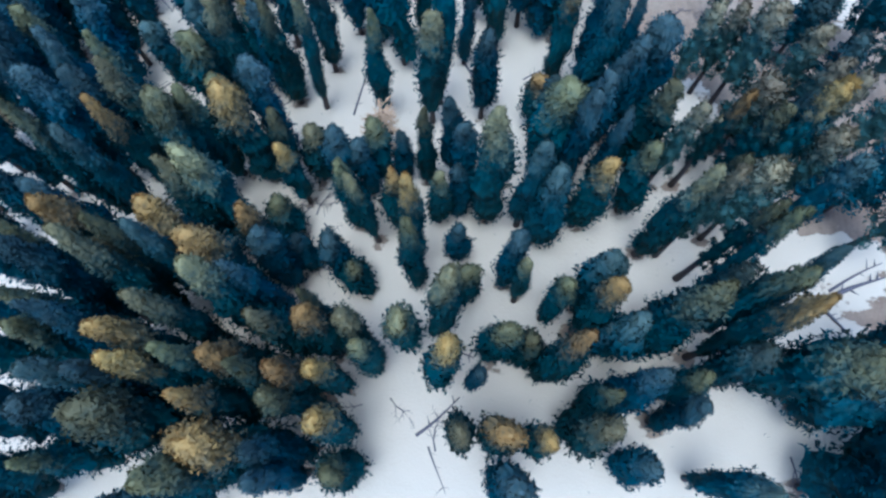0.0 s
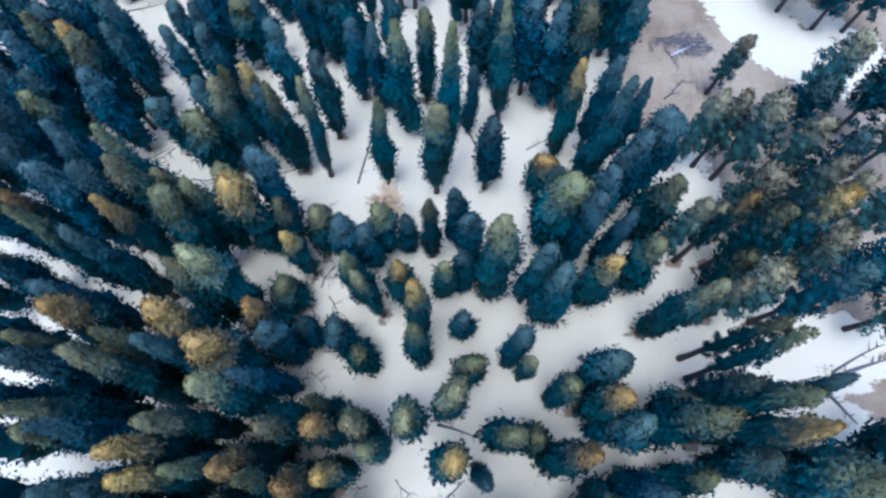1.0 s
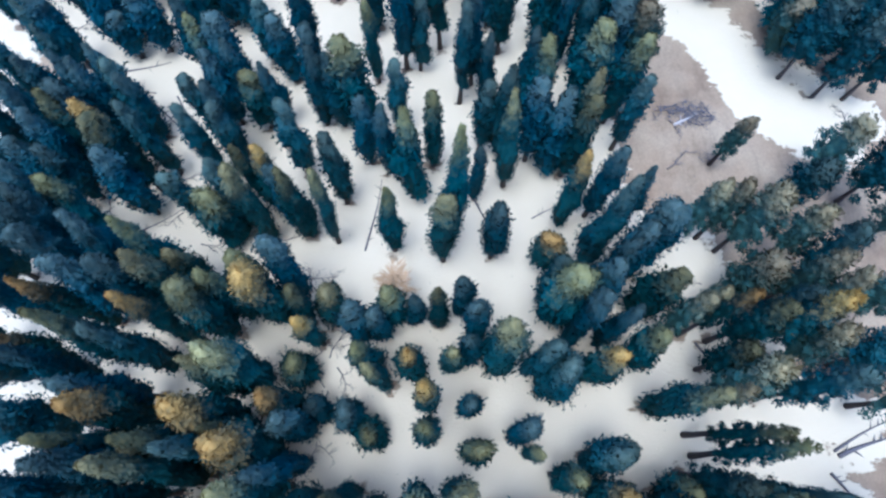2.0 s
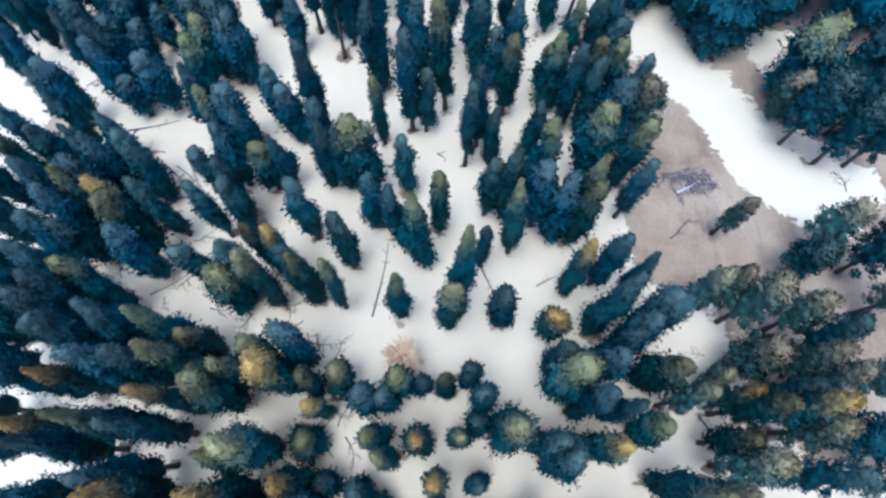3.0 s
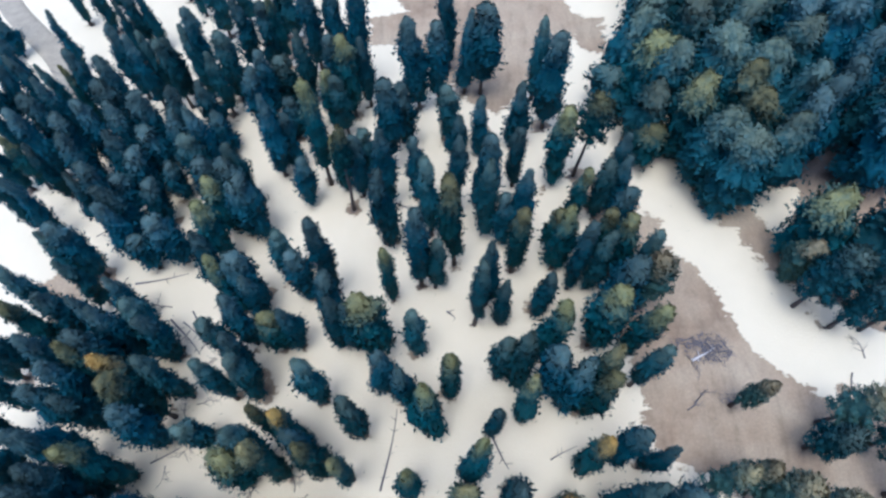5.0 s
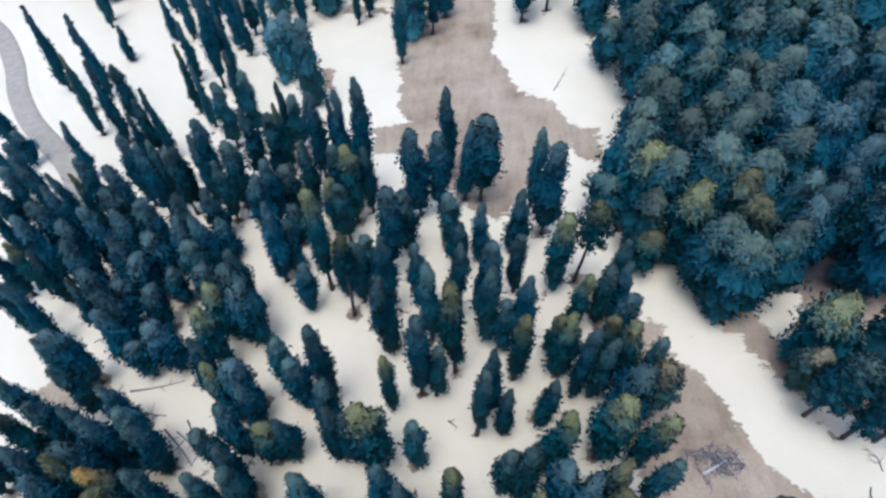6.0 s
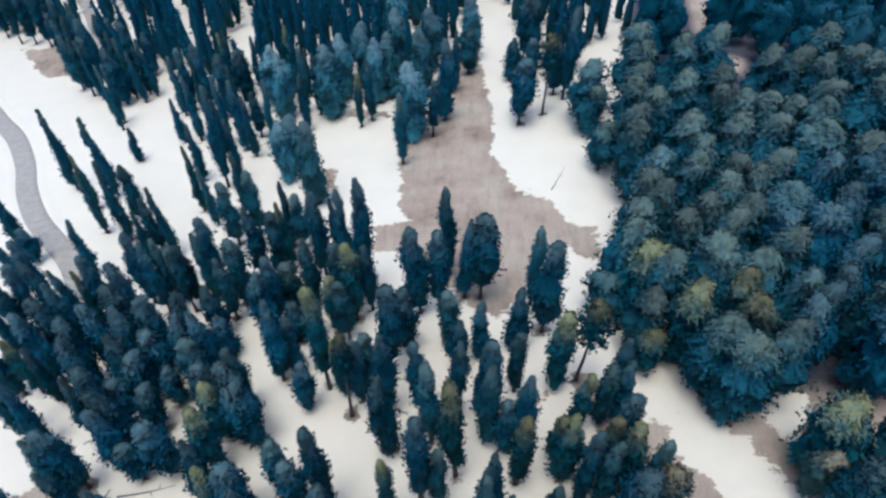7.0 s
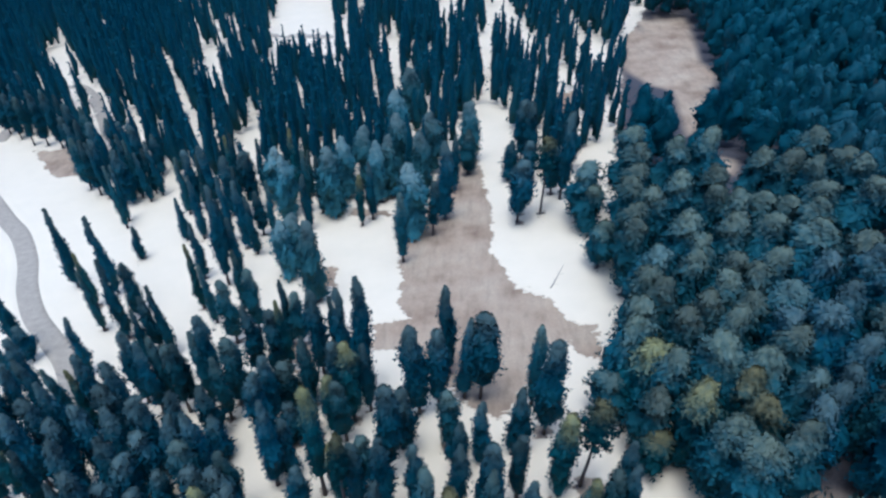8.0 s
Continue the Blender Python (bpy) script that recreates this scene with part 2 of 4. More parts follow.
ROAD_LINES = [
    [(-200.0, 276.0), (-167.3, 240.1), (-153.6, 224.9), (-142.4, 213.0), (-131.9, 197.5), (-124.0, 182.4), (-115.1, 169.2), (-105.5, 158.8), (-97.7, 150.7), (-92.6, 143.5), (-89.5, 136.6), (-89.4, 129.4), (-92.0, 118.0), (-100.0, 105.0)],
    [(-197.0, 296.0), (-202.3, 321.1), (-206.2, 342.6), (-202.6, 359.0), (-192.1, 362.5), (-176.8, 345.8), (-158.8, 316.7), (-143.9, 289.0), (-130.3, 262.7)],
    [(-150.0, 452.0), (-124.9, 433.4), (-95.3, 417.0), (-63.9, 404.8), (-40.0, 402.6)],
]


def inside(poly, x, y):
    """Signed distance to a polygon's edge: positive inside."""
    p = np.array(poly)
    best = np.full(np.shape(x), 1e9)
    odd = np.zeros(np.shape(x), bool)
    for (ax, ay), (bx, by) in zip(p, np.roll(p, -1, 0)):
        dx, dy = bx - ax, by - ay
        s = np.clip(((x - ax) * dx + (y - ay) * dy) / (dx * dx + dy * dy), 0, 1)
        best = np.minimum(best, np.hypot(x - ax - s * dx, y - ay - s * dy))
        if dy:
            odd ^= ((ay > y) != (by > y)) & (x < dx * (y - ay) / dy + ax)
    return np.where(odd, best, -best)


def smooth_line(points, step=1.5):
    """A rounded line through the points, evenly stepped."""
    p = np.array(points, float)
    out = []
    for i in range(len(p) - 1):
        a, b, c, d = p[max(i - 1, 0)], p[i], p[i + 1], p[min(i + 2, len(p) - 1)]
        n = max(2, int(np.hypot(*(c - b)) / step))
        for k in range(n):
            t = k / n
            out.append(0.5 * (2 * b + (c - a) * t + (2 * a - 5 * b + 4 * c - d) * t * t + (3 * b - a - 3 * c + d) * t ** 3))
    out.append(p[-1])
    return np.array(out)


ROADS = [smooth_line(line) for line in ROAD_LINES]
ROAD_HALF = 3.1


def road_distance(x, y):
    best = np.full(np.shape(x), 1e9)
    for line in ROADS:
        for px, py in line[::2]:
            best = np.minimum(best, np.hypot(x - px, y - py))
    return best


# ---- trees: where each one stands, its height and its crown's half width ----
STANDS = []


def stand(rows):
    STANDS.extend(rows)


stand([
    (-50.1, 10.6, 29, 2.1, "o"), (-48.0, -4.8, 31, 2.5, "b"), (-45.8, 3.3, 34, 2.8, "b"), (-44.2, -2.0, 31, 2.3, "b"),
    (-40.7, 11.2, 28, 2.0, "o"), (-39.2, 4.0, 28, 2.8, "t"), (-38.7, -0.3, 27, 1.8, "o"), (-34.0, 11.1, 37, 1.9, "t"),
    (-33.3, 6.6, 37, 1.7, "b"), (-30.0, 6.7, 36, 1.9, "t"), (-29.2, 2.8, 35, 3.1, "o"), (-29.0, 9.7, 37, 1.7, "g"),
    (-26.8, -4.1, 32, 2.0, "b"), (-26.3, 6.3, 35, 1.4, "g"), (-25.7, 12.3, 38, 1.6, "p"), (-24.2, 8.0, 35, 1.4, "o"),
    (-22.7, -1.6, 34, 1.9, "o"), (-21.7, 4.5, 34, 1.6, "g"), (-20.4, 8.8, 31, 2.5, "g"), (-20.1, -0.1, 30, 2.9, "g"),
    (-18.9, 6.8, 31, 1.9, "o"), (-16.2, -2.9, 30, 1.6, "t"), (-16.0, -0.3, 30, 1.9, "t"), (-14.7, 4.8, 30, 1.4, "o"),
])
stand([
    (-14.0, 7.4, 32, 1.6, "g"), (-13.2, 11.5, 30, 1.8, "g"), (-11.8, 7.4, 26, 1.5, "g"), (-11.2, 1.9, 28, 1.7, "g"),
    (-11.2, -2.2, 19, 2.4, "o"), (-9.2, 12.1, 26, 1.6, "p"), (-8.2, 9.8, 25, 1.6, "p"), (-0.6, 8.1, 30, 1.8, "g"),
    (1.8, 1.8, 26, 1.6, "p"), (3.1, 7.6, 26, 0.9, "t"), (5.9, 1.2, 25, 1.8, "g"), (5.9, 11.0, 23, 1.9, "o"),
    (6.5, -3.5, 24, 1.9, "t"), (9.2, 1.0, 25, 1.4, "g"), (9.9, 10.7, 17, 1.9, "o"), (11.6, 8.3, 30, 2.1, "g"),
    (14.5, 1.8, 23, 2.6, "p"), (15.8, 5.0, 24, 1.5, "o"), (17.4, 11.8, 15, 1.7, "t"), (19.0, 4.5, 29, 1.9, "t"),
    (19.4, 11.9, 20, 2.3, "b"), (19.5, -1.8, 16, 1.8, "t"), (20.7, 6.1, 19, 1.6, "t"), (22.7, 11.9, 34, 2.3, "o"),
])
stand([
    (24.1, 3.0, 21, 1.3, "t"), (25.9, 6.3, 17, 1.9, "o"), (27.3, -3.3, 23, 1.8, "r"), (29.5, 10.6, 32, 1.5, "g"),
    (30.2, 7.8, 22, 2.3, "r"), (34.7, 7.9, 29, 3.3, "o"), (39.5, -4.2, 27, 3.5, "r"), (40.3, 5.2, 23, 3.4, "b"),
    (44.0, -1.1, 24, 2.7, "r"), (46.6, 9.5, 29, 3.5, "o"), (46.6, 2.6, 23, 3.2, "r"), (-65.6, 34.2, 32, 2.1, "b"),
    (-61.6, 30.0, 26, 2.3, "t"), (-54.9, 37.2, 32, 2.0, "t"), (-54.9, 31.3, 23, 2.3, "g"), (-51.4, 22.8, 31, 2.8, "b"),
    (-49.5, 28.6, 31, 2.3, "t"), (-47.5, 14.7, 36, 2.4, "t"), (-42.2, 31.4, 37, 2.1, "o"), (-41.2, 26.3, 31, 2.1, "t"),
    (-41.0, 19.9, 34, 1.6, "o"), (-40.1, 23.0, 31, 2.5, "g"), (-39.3, 16.6, 35, 1.9, "t"), (-39.1, 30.8, 32, 1.9, "b"),
])
stand([
    (-37.1, 13.5, 35, 2.2, "o"), (-36.2, 34.3, 32, 1.5, "g"), (-34.3, 17.5, 30, 2.6, "p"), (-32.0, 15.7, 38, 1.8, "p"),
    (-31.7, 35.5, 30, 2.7, "o"), (-31.4, 20.3, 35, 1.8, "o"), (-28.9, 27.1, 30, 2.2, "p"), (-28.7, 22.9, 30, 2.3, "g"),
    (-27.9, 18.4, 35, 1.6, "b"), (-26.4, 21.6, 28, 2.0, "o"), (-25.7, 28.8, 30, 2.6, "p"), (-23.0, 18.6, 30, 2.8, "g"),
    (-21.9, 24.0, 24, 2.3, "g"), (-21.6, 14.4, 35, 1.8, "p"), (-21.2, 29.3, 12, 2.7, "o"), (-20.5, 36.7, 23, 1.7, "o"),
    (-19.7, 21.0, 22, 1.9, "t"), (-19.4, 17.4, 30, 1.6, "t"), (-18.8, 33.7, 20, 1.4, "g"), (-17.9, 24.0, 13, 1.9, "t"),
    (-16.8, 13.0, 30, 2.3, "p"), (-13.5, 23.2, 15, 1.7, "t"), (-12.7, 34.7, 21, 1.9, "t"), (-12.4, 13.6, 28, 1.5, "o"),
])
stand([
    (-11.1, 29.9, 23, 1.7, "o"), (-10.8, 21.0, 12, 2.0, "o"), (-9.9, 35.0, 18, 1.5, "t"), (-8.8, 27.4, 24, 1.3, "p"),
    (-8.2, 37.0, 18, 1.8, "o"), (-5.6, 29.4, 21, 1.9, "g"), (-5.1, 37.1, 16, 1.4, "t"), (-4.3, 13.3, 21, 1.9, "p"),
    (-3.3, 20.9, 28, 1.6, "o"), (-3.3, 24.6, 30, 1.5, "g"), (-2.1, 36.1, 22, 1.3, "o"), (-0.6, 14.4, 32, 1.6, "p"),
    (-0.5, 30.1, 19, 1.4, "p"), (2.1, 24.6, 16, 1.4, "t"), (2.4, 18.8, 16, 1.6, "o"), (2.6, 31.6, 16, 1.7, "t"),
    (3.2, 34.7, 21, 1.6, "t"), (5.9, 30.8, 32, 2.7, "p"), (8.0, 20.3, 21, 1.4, "t"), (9.1, 18.3, 20, 0.9, "p"),
    (9.9, 29.1, 27, 1.7, "b"), (12.3, 15.8, 21, 1.4, "o"), (12.6, 27.4, 24, 2.7, "b"), (13.6, 37.1, 24, 3.0, "o"),
])
stand([
    (14.9, 33.5, 28, 1.5, "t"), (16.1, 14.2, 27, 1.7, "g"), (16.6, 17.7, 22, 2.0, "b"), (17.3, 28.7, 23, 1.9, "g"),
    (18.7, 18.5, 18, 1.6, "b"), (19.3, 33.0, 26, 1.4, "t"), (23.3, 30.6, 21, 1.9, "o"), (24.9, 24.3, 31, 1.8, "p"),
    (25.8, 13.8, 15, 2.4, "o"), (27.3, 34.2, 23, 1.9, "k"), (27.4, 24.0, 30, 1.5, "k"), (27.9, 16.1, 27, 1.8, "r"),
    (29.3, 14.2, 31, 1.8, "o"), (29.6, 20.7, 31, 1.3, "o"), (30.1, 18.1, 32, 1.4, "o"), (30.7, 34.1, 26, 1.2, "g"),
    (32.4, 29.2, 20, 2.2, "o"), (32.6, 13.9, 34, 1.2, "b"), (33.2, 37.3, 13, 1.8, "k"), (33.4, 26.2, 24, 2.9, "k"),
    (34.2, 33.0, 25, 2.0, "o"), (38.0, 32.3, 30, 2.1, "g"), (38.3, 34.7, 23, 2.1, "b"), (39.0, 25.3, 28, 2.1, "b"),
])
stand([
    (41.8, 30.4, 23, 2.6, "k"), (43.3, 35.8, 24, 2.1, "k"), (49.4, 29.6, 21, 3.6, "b"), (50.5, 24.2, 25, 2.9, "k"),
    (51.0, 36.7, 22, 2.6, "k"), (-71.6, 57.0, 29, 2.1, "t"), (-71.2, 62.5, 25, 1.9, "b"), (-66.8, 50.9, 26, 2.7, "b"),
    (-66.2, 45.4, 26, 2.7, "b"), (-64.1, 40.9, 26, 2.2, "t"), (-63.7, 60.6, 20, 2.6, "t"), (-58.3, 53.5, 29, 2.5, "t"),
    (-58.1, 59.5, 20, 2.2, "t"), (-54.3, 48.8, 30, 2.3, "t"), (-54.1, 45.6, 31, 2.5, "t"), (-51.9, 50.9, 27, 2.5, "o"),
    (-51.1, 42.8, 31, 2.5, "t"), (-50.0, 37.9, 31, 2.0, "g"), (-48.0, 56.2, 23, 2.5, "t"), (-47.9, 60.4, 26, 2.4, "o"),
    (-45.4, 44.7, 31, 2.5, "t"), (-45.4, 38.4, 32, 2.2, "t"), (-40.8, 38.7, 31, 2.2, "t"), (-40.6, 56.1, 17, 2.0, "b"),
])
stand([
    (-39.7, 43.6, 31, 2.3, "o"), (-36.7, 43.2, 20, 2.1, "p"), (-36.1, 38.6, 32, 2.2, "p"), (-33.8, 50.9, 20, 2.8, "o"),
    (-31.8, 53.7, 25, 2.3, "b"), (-29.2, 38.9, 28, 2.1, "o"), (-29.0, 57.6, 22, 1.7, "o"), (-27.7, 50.8, 28, 1.6, "p"),
    (-26.3, 40.5, 25, 2.1, "o"), (-26.1, 56.0, 24, 2.1, "g"), (-24.7, 38.2, 28, 2.7, "g"), (-23.9, 53.6, 23, 2.0, "t"),
    (-23.1, 62.3, 24, 2.1, "b"), (-22.2, 41.8, 27, 2.1, "t"), (-21.8, 51.4, 26, 2.0, "o"), (-17.7, 50.1, 31, 1.4, "p"),
    (-16.9, 37.8, 15, 2.2, "p"), (-16.7, 56.8, 23, 1.8, "b"), (-9.6, 62.3, 24, 1.8, "t"), (-8.8, 48.3, 26, 1.7, "o"),
    (-5.9, 57.5, 28, 2.4, "o"), (-1.5, 46.3, 27, 1.7, "p"), (-0.5, 49.6, 37, 1.7, "o"), (1.5, 37.5, 22, 1.5, "t"),
])
stand([
    (3.2, 56.6, 19, 1.2, "t"), (5.5, 46.5, 22, 1.8, "t"), (7.8, 58.5, 30, 1.7, "p"), (12.8, 39.5, 22, 1.9, "b"),
    (12.9, 44.9, 12, 1.9, "g"), (14.3, 60.7, 24, 2.6, "t"), (15.6, 51.3, 26, 1.7, "g"), (16.5, 59.5, 25, 1.9, "o"),
    (17.7, 38.6, 24, 1.9, "t"), (17.8, 61.9, 26, 2.2, "p"), (18.4, 44.9, 30, 1.9, "b"), (19.5, 52.4, 24, 1.7, "t"),
    (20.1, 41.1, 24, 1.8, "t"), (22.1, 42.4, 24, 1.9, "t"), (24.0, 51.0, 21, 1.4, "t"), (24.8, 37.6, 23, 2.2, "o"),
    (25.3, 45.0, 23, 2.5, "t"), (31.0, 47.9, 21, 2.0, "k"), (34.6, 48.0, 20, 2.0, "k"), (37.0, 46.0, 23, 2.9, "k"),
    (37.5, 39.4, 18, 3.2, "k"), (37.9, 59.5, 15, 1.8, "k"), (42.0, 38.3, 23, 2.2, "k"), (43.5, 44.8, 20, 2.4, "k"),
])
stand([
    (45.6, 41.4, 23, 2.4, "b"), (47.1, 53.4, 15, 2.9, "b"), (50.0, 57.0, 19, 2.8, "k"), (55.6, 53.4, 21, 3.3, "b"),
    (56.5, 47.0, 22, 2.9, "k"), (-76.3, 67.8, 22, 1.8, "b"), (-71.4, 78.7, 24, 2.0, "b"), (-70.1, 74.2, 23, 2.0, "o"),
    (-69.9, 68.4, 28, 1.8, "t"), (-69.7, 87.4, 20, 2.0, "b"), (-66.6, 76.7, 20, 2.4, "t"), (-64.5, 81.9, 21, 1.7, "b"),
    (-62.7, 67.2, 27, 2.5, "t"), (-60.1, 63.1, 24, 2.4, "t"), (-58.0, 66.2, 25, 2.5, "o"), (-58.0, 73.6, 25, 2.3, "t"),
    (-57.4, 79.6, 18, 2.1, "t"), (-56.6, 68.9, 25, 2.5, "t"), (-55.2, 71.7, 25, 2.5, "t"), (-52.2, 64.1, 25, 2.5, "g"),
    (-51.9, 74.2, 20, 2.4, "b"), (-49.5, 71.2, 21, 2.2, "t"), (-45.4, 63.7, 24, 2.0, "b"), (-43.1, 85.0, 22, 2.3, "t"),
])
stand([
    (-39.2, 80.0, 22, 2.2, "o"), (-38.1, 69.7, 20, 2.0, "b"), (-37.8, 63.2, 23, 1.6, "b"), (-35.9, 73.1, 22, 2.2, "t"),
    (-35.9, 81.2, 21, 2.5, "t"), (-35.1, 78.6, 18, 2.0, "t"), (-35.0, 67.3, 23, 2.0, "t"), (-33.7, 64.4, 22, 2.2, "b"),
    (-31.5, 86.3, 18, 2.0, "b"), (-30.5, 72.2, 18, 2.4, "o"), (-27.7, 72.4, 20, 1.9, "t"), (-27.0, 82.1, 18, 2.1, "t"),
    (-22.7, 82.6, 31, 1.7, "t"), (-22.2, 76.4, 23, 2.1, "t"), (-20.9, 72.1, 23, 1.9, "t"), (-17.9, 71.7, 22, 1.9, "t"),
    (-14.4, 70.3, 26, 2.7, "o"), (-13.2, 64.2, 21, 1.8, "t"), (-12.5, 80.3, 23, 1.4, "o"), (-8.2, 70.2, 21, 1.6, "b"),
    (-7.7, 83.0, 31, 1.8, "t"), (-5.3, 82.6, 21, 1.5, "b"), (-3.0, 63.1, 24, 1.7, "o"), (-2.0, 87.0, 30, 2.1, "o"),
])
stand([
    (1.3, 75.1, 27, 1.3, "b"), (3.3, 78.8, 25, 1.9, "t"), (4.4, 65.6, 21, 1.7, "b"), (5.2, 75.2, 19, 1.5, "t"),
    (7.1, 65.0, 25, 2.3, "b"), (7.9, 85.0, 24, 1.8, "o"), (11.4, 62.8, 25, 2.2, "t"), (11.8, 77.0, 17, 1.8, "t"),
    (11.9, 69.4, 25, 2.2, "o"), (15.3, 85.6, 23, 2.1, "o"), (17.0, 81.0, 25, 1.7, "t"), (19.0, 70.2, 25, 2.5, "o"),
    (20.1, 80.9, 22, 1.8, "b"), (21.3, 86.0, 20, 1.6, "o"), (22.3, 75.2, 24, 2.9, "t"), (23.6, 68.3, 25, 1.8, "o"),
    (24.2, 63.1, 22, 1.5, "b"), (24.2, 82.6, 22, 1.9, "o"), (27.0, 80.6, 21, 1.5, "b"), (27.4, 76.6, 20, 3.2, "k"),
    (51.5, 81.2, 15, 2.7, "k"), (52.0, 75.9, 22, 3.5, "b"), (54.7, 85.9, 21, 4.5, "o"), (56.6, 72.2, 21, 2.9, "b"),
])
stand([
    (60.0, 77.8, 22, 2.8, "b"), (61.2, 71.7, 21, 2.6, "b"), (62.5, 83.8, 23, 4.1, "b"), (-89.4, 109.6, 22, 1.7, "t"),
    (-85.4, 109.5, 19, 1.6, "o"), (-83.6, 99.4, 24, 1.8, "b"), (-82.0, 112.1, 24, 2.4, "t"), (-79.9, 107.0, 20, 1.6, "t"),
    (-78.7, 97.6, 24, 1.8, "t"), (-74.1, 110.6, 23, 2.5, "t"), (-71.0, 105.7, 23, 2.6, "t"), (-67.2, 97.8, 22, 2.1, "t"),
    (-67.1, 87.9, 22, 2.0, "t"), (-64.8, 98.7, 24, 2.6, "t"), (-63.5, 101.2, 15, 2.4, "t"), (-63.3, 107.0, 23, 2.7, "t"),
    (-63.2, 112.5, 23, 2.5, "t"), (-60.1, 105.7, 17, 2.6, "t"), (-59.6, 90.8, 23, 2.2, "t"), (-59.0, 93.3, 24, 2.6, "t"),
    (-58.9, 111.4, 17, 2.6, "t"), (-57.1, 89.0, 13, 2.1, "t"), (-56.9, 99.3, 15, 2.2, "t"), (-55.0, 105.3, 13, 2.1, "t"),
])
stand([
    (-52.1, 110.2, 23, 2.5, "t"), (-51.6, 90.2, 19, 2.6, "t"), (-50.2, 107.0, 19, 2.4, "b"), (-48.2, 111.2, 23, 2.7, "t"),
    (-45.7, 100.8, 19, 2.6, "t"), (-43.5, 90.7, 22, 2.4, "o"), (-43.2, 96.8, 19, 2.6, "o"), (-41.7, 100.5, 19, 2.6, "t"),
    (-40.9, 103.9, 21, 1.8, "b"), (-39.6, 95.7, 19, 2.5, "t"), (-37.2, 95.8, 21, 2.6, "t"), (-35.4, 109.2, 26, 2.3, "t"),
    (-33.4, 111.9, 18, 2.1, "t"), (-29.3, 102.1, 16, 1.9, "t"), (-25.9, 106.6, 33, 1.6, "o"), (-22.4, 105.4, 19, 1.8, "o"),
    (-19.2, 103.6, 21, 1.8, "t"), (-18.5, 107.5, 17, 1.9, "b"), (-14.1, 100.6, 26, 2.0, "t"), (-14.0, 109.4, 27, 2.2, "t"),
    (-13.6, 92.5, 28, 2.3, "t"), (-8.7, 102.6, 20, 1.6, "t"), (-6.1, 93.8, 26, 2.2, "b"), (-2.4, 98.7, 26, 1.9, "t"),
])
stand([
    (-1.0, 109.1, 18, 2.0, "t"), (2.6, 99.6, 21, 1.7, "t"), (2.8, 112.0, 19, 1.8, "t"), (3.4, 93.5, 26, 2.1, "b"),
    (3.9, 97.0, 27, 1.7, "t"), (6.2, 91.6, 17, 1.9, "t"), (8.7, 92.0, 24, 1.9, "t"), (9.1, 103.6, 21, 1.5, "t"),
    (15.0, 89.5, 14, 2.1, "o"), (18.4, 94.7, 19, 1.6, "o"), (23.1, 96.0, 19, 1.9, "b"), (24.6, 89.9, 19, 2.0, "t"),
    (25.4, 100.2, 21, 1.8, "t"), (26.1, 97.1, 19, 1.8, "t"), (32.5, 112.4, 19, 3.8, "r"), (32.8, 107.5, 12, 3.3, "o"),
    (39.3, 108.9, 24, 4.3, "o"), (41.5, 102.3, 23, 4.6, "r"), (43.6, 97.2, 24, 4.9, "r"), (46.9, 110.1, 24, 3.8, "o"),
    (47.1, 105.3, 24, 3.8, "o"), (50.4, 98.1, 24, 4.0, "r"), (54.9, 103.6, 24, 3.8, "t"), 
])
stand([
    (56.4, 109.8, 24, 3.8, "b"), (59.0, 105.7, 24, 3.8, "t"), 
    (63.0, 109.1, 24, 3.8, "t"), (70.1, 108.4, 22, 4.4, "r"),
    (-93.9, 134.3, 23, 2.1, "t"), (-93.7, 123.9, 22, 2.1, "t"), (-93.1, 127.8, 22, 1.9, "t"),
    (-91.1, 117.7, 22, 1.6, "t"), (-87.8, 127.6, 23, 2.0, "t"), (-83.5, 128.1, 20, 1.5, "b"), (-80.0, 116.7, 23, 2.5, "t"),
    (-79.7, 121.2, 23, 2.2, "t"), (-78.1, 126.1, 20, 1.3, "o"), (-76.1, 127.9, 23, 1.8, "t"), (-70.3, 114.4, 23, 2.5, "t"),
    (-69.4, 133.3, 23, 2.1, "t"), (-67.6, 118.6, 23, 2.6, "t"), (-66.4, 121.9, 26, 2.4, "t"), (-64.8, 129.9, 24, 1.8, "t"),
])
stand([
    (-63.1, 132.4, 23, 1.7, "b"), (-59.8, 115.0, 23, 2.5, "t"), (-59.0, 129.9, 22, 1.7, "b"), (-58.6, 132.8, 20, 1.8, "t"),
    (-54.3, 132.4, 23, 1.7, "b"), (-53.7, 115.9, 23, 2.5, "t"), (-50.7, 122.2, 17, 2.5, "t"), (-48.9, 126.8, 21, 1.8, "b"),
    (-48.0, 116.8, 14, 2.6, "t"), (-47.7, 131.6, 22, 2.7, "b"), (-39.6, 120.2, 22, 2.6, "t"), (-38.6, 124.8, 21, 1.9, "t"),
    (-36.3, 128.4, 16, 2.6, "b"), (-34.3, 119.6, 13, 2.5, "t"), (-31.6, 129.2, 23, 2.2, "b"), (-30.1, 120.4, 15, 2.1, "t"),
    (-25.6, 119.7, 20, 1.6, "o"), (-25.5, 128.8, 21, 2.1, "t"), (-23.2, 118.8, 19, 1.8, "b"), (-22.1, 123.9, 24, 2.0, "o"),
    (-19.0, 126.7, 22, 1.4, "t"), (-11.7, 116.0, 19, 2.5, "t"), (-8.7, 124.8, 27, 2.5, "t"), (-4.8, 126.1, 24, 2.2, "t"),
])
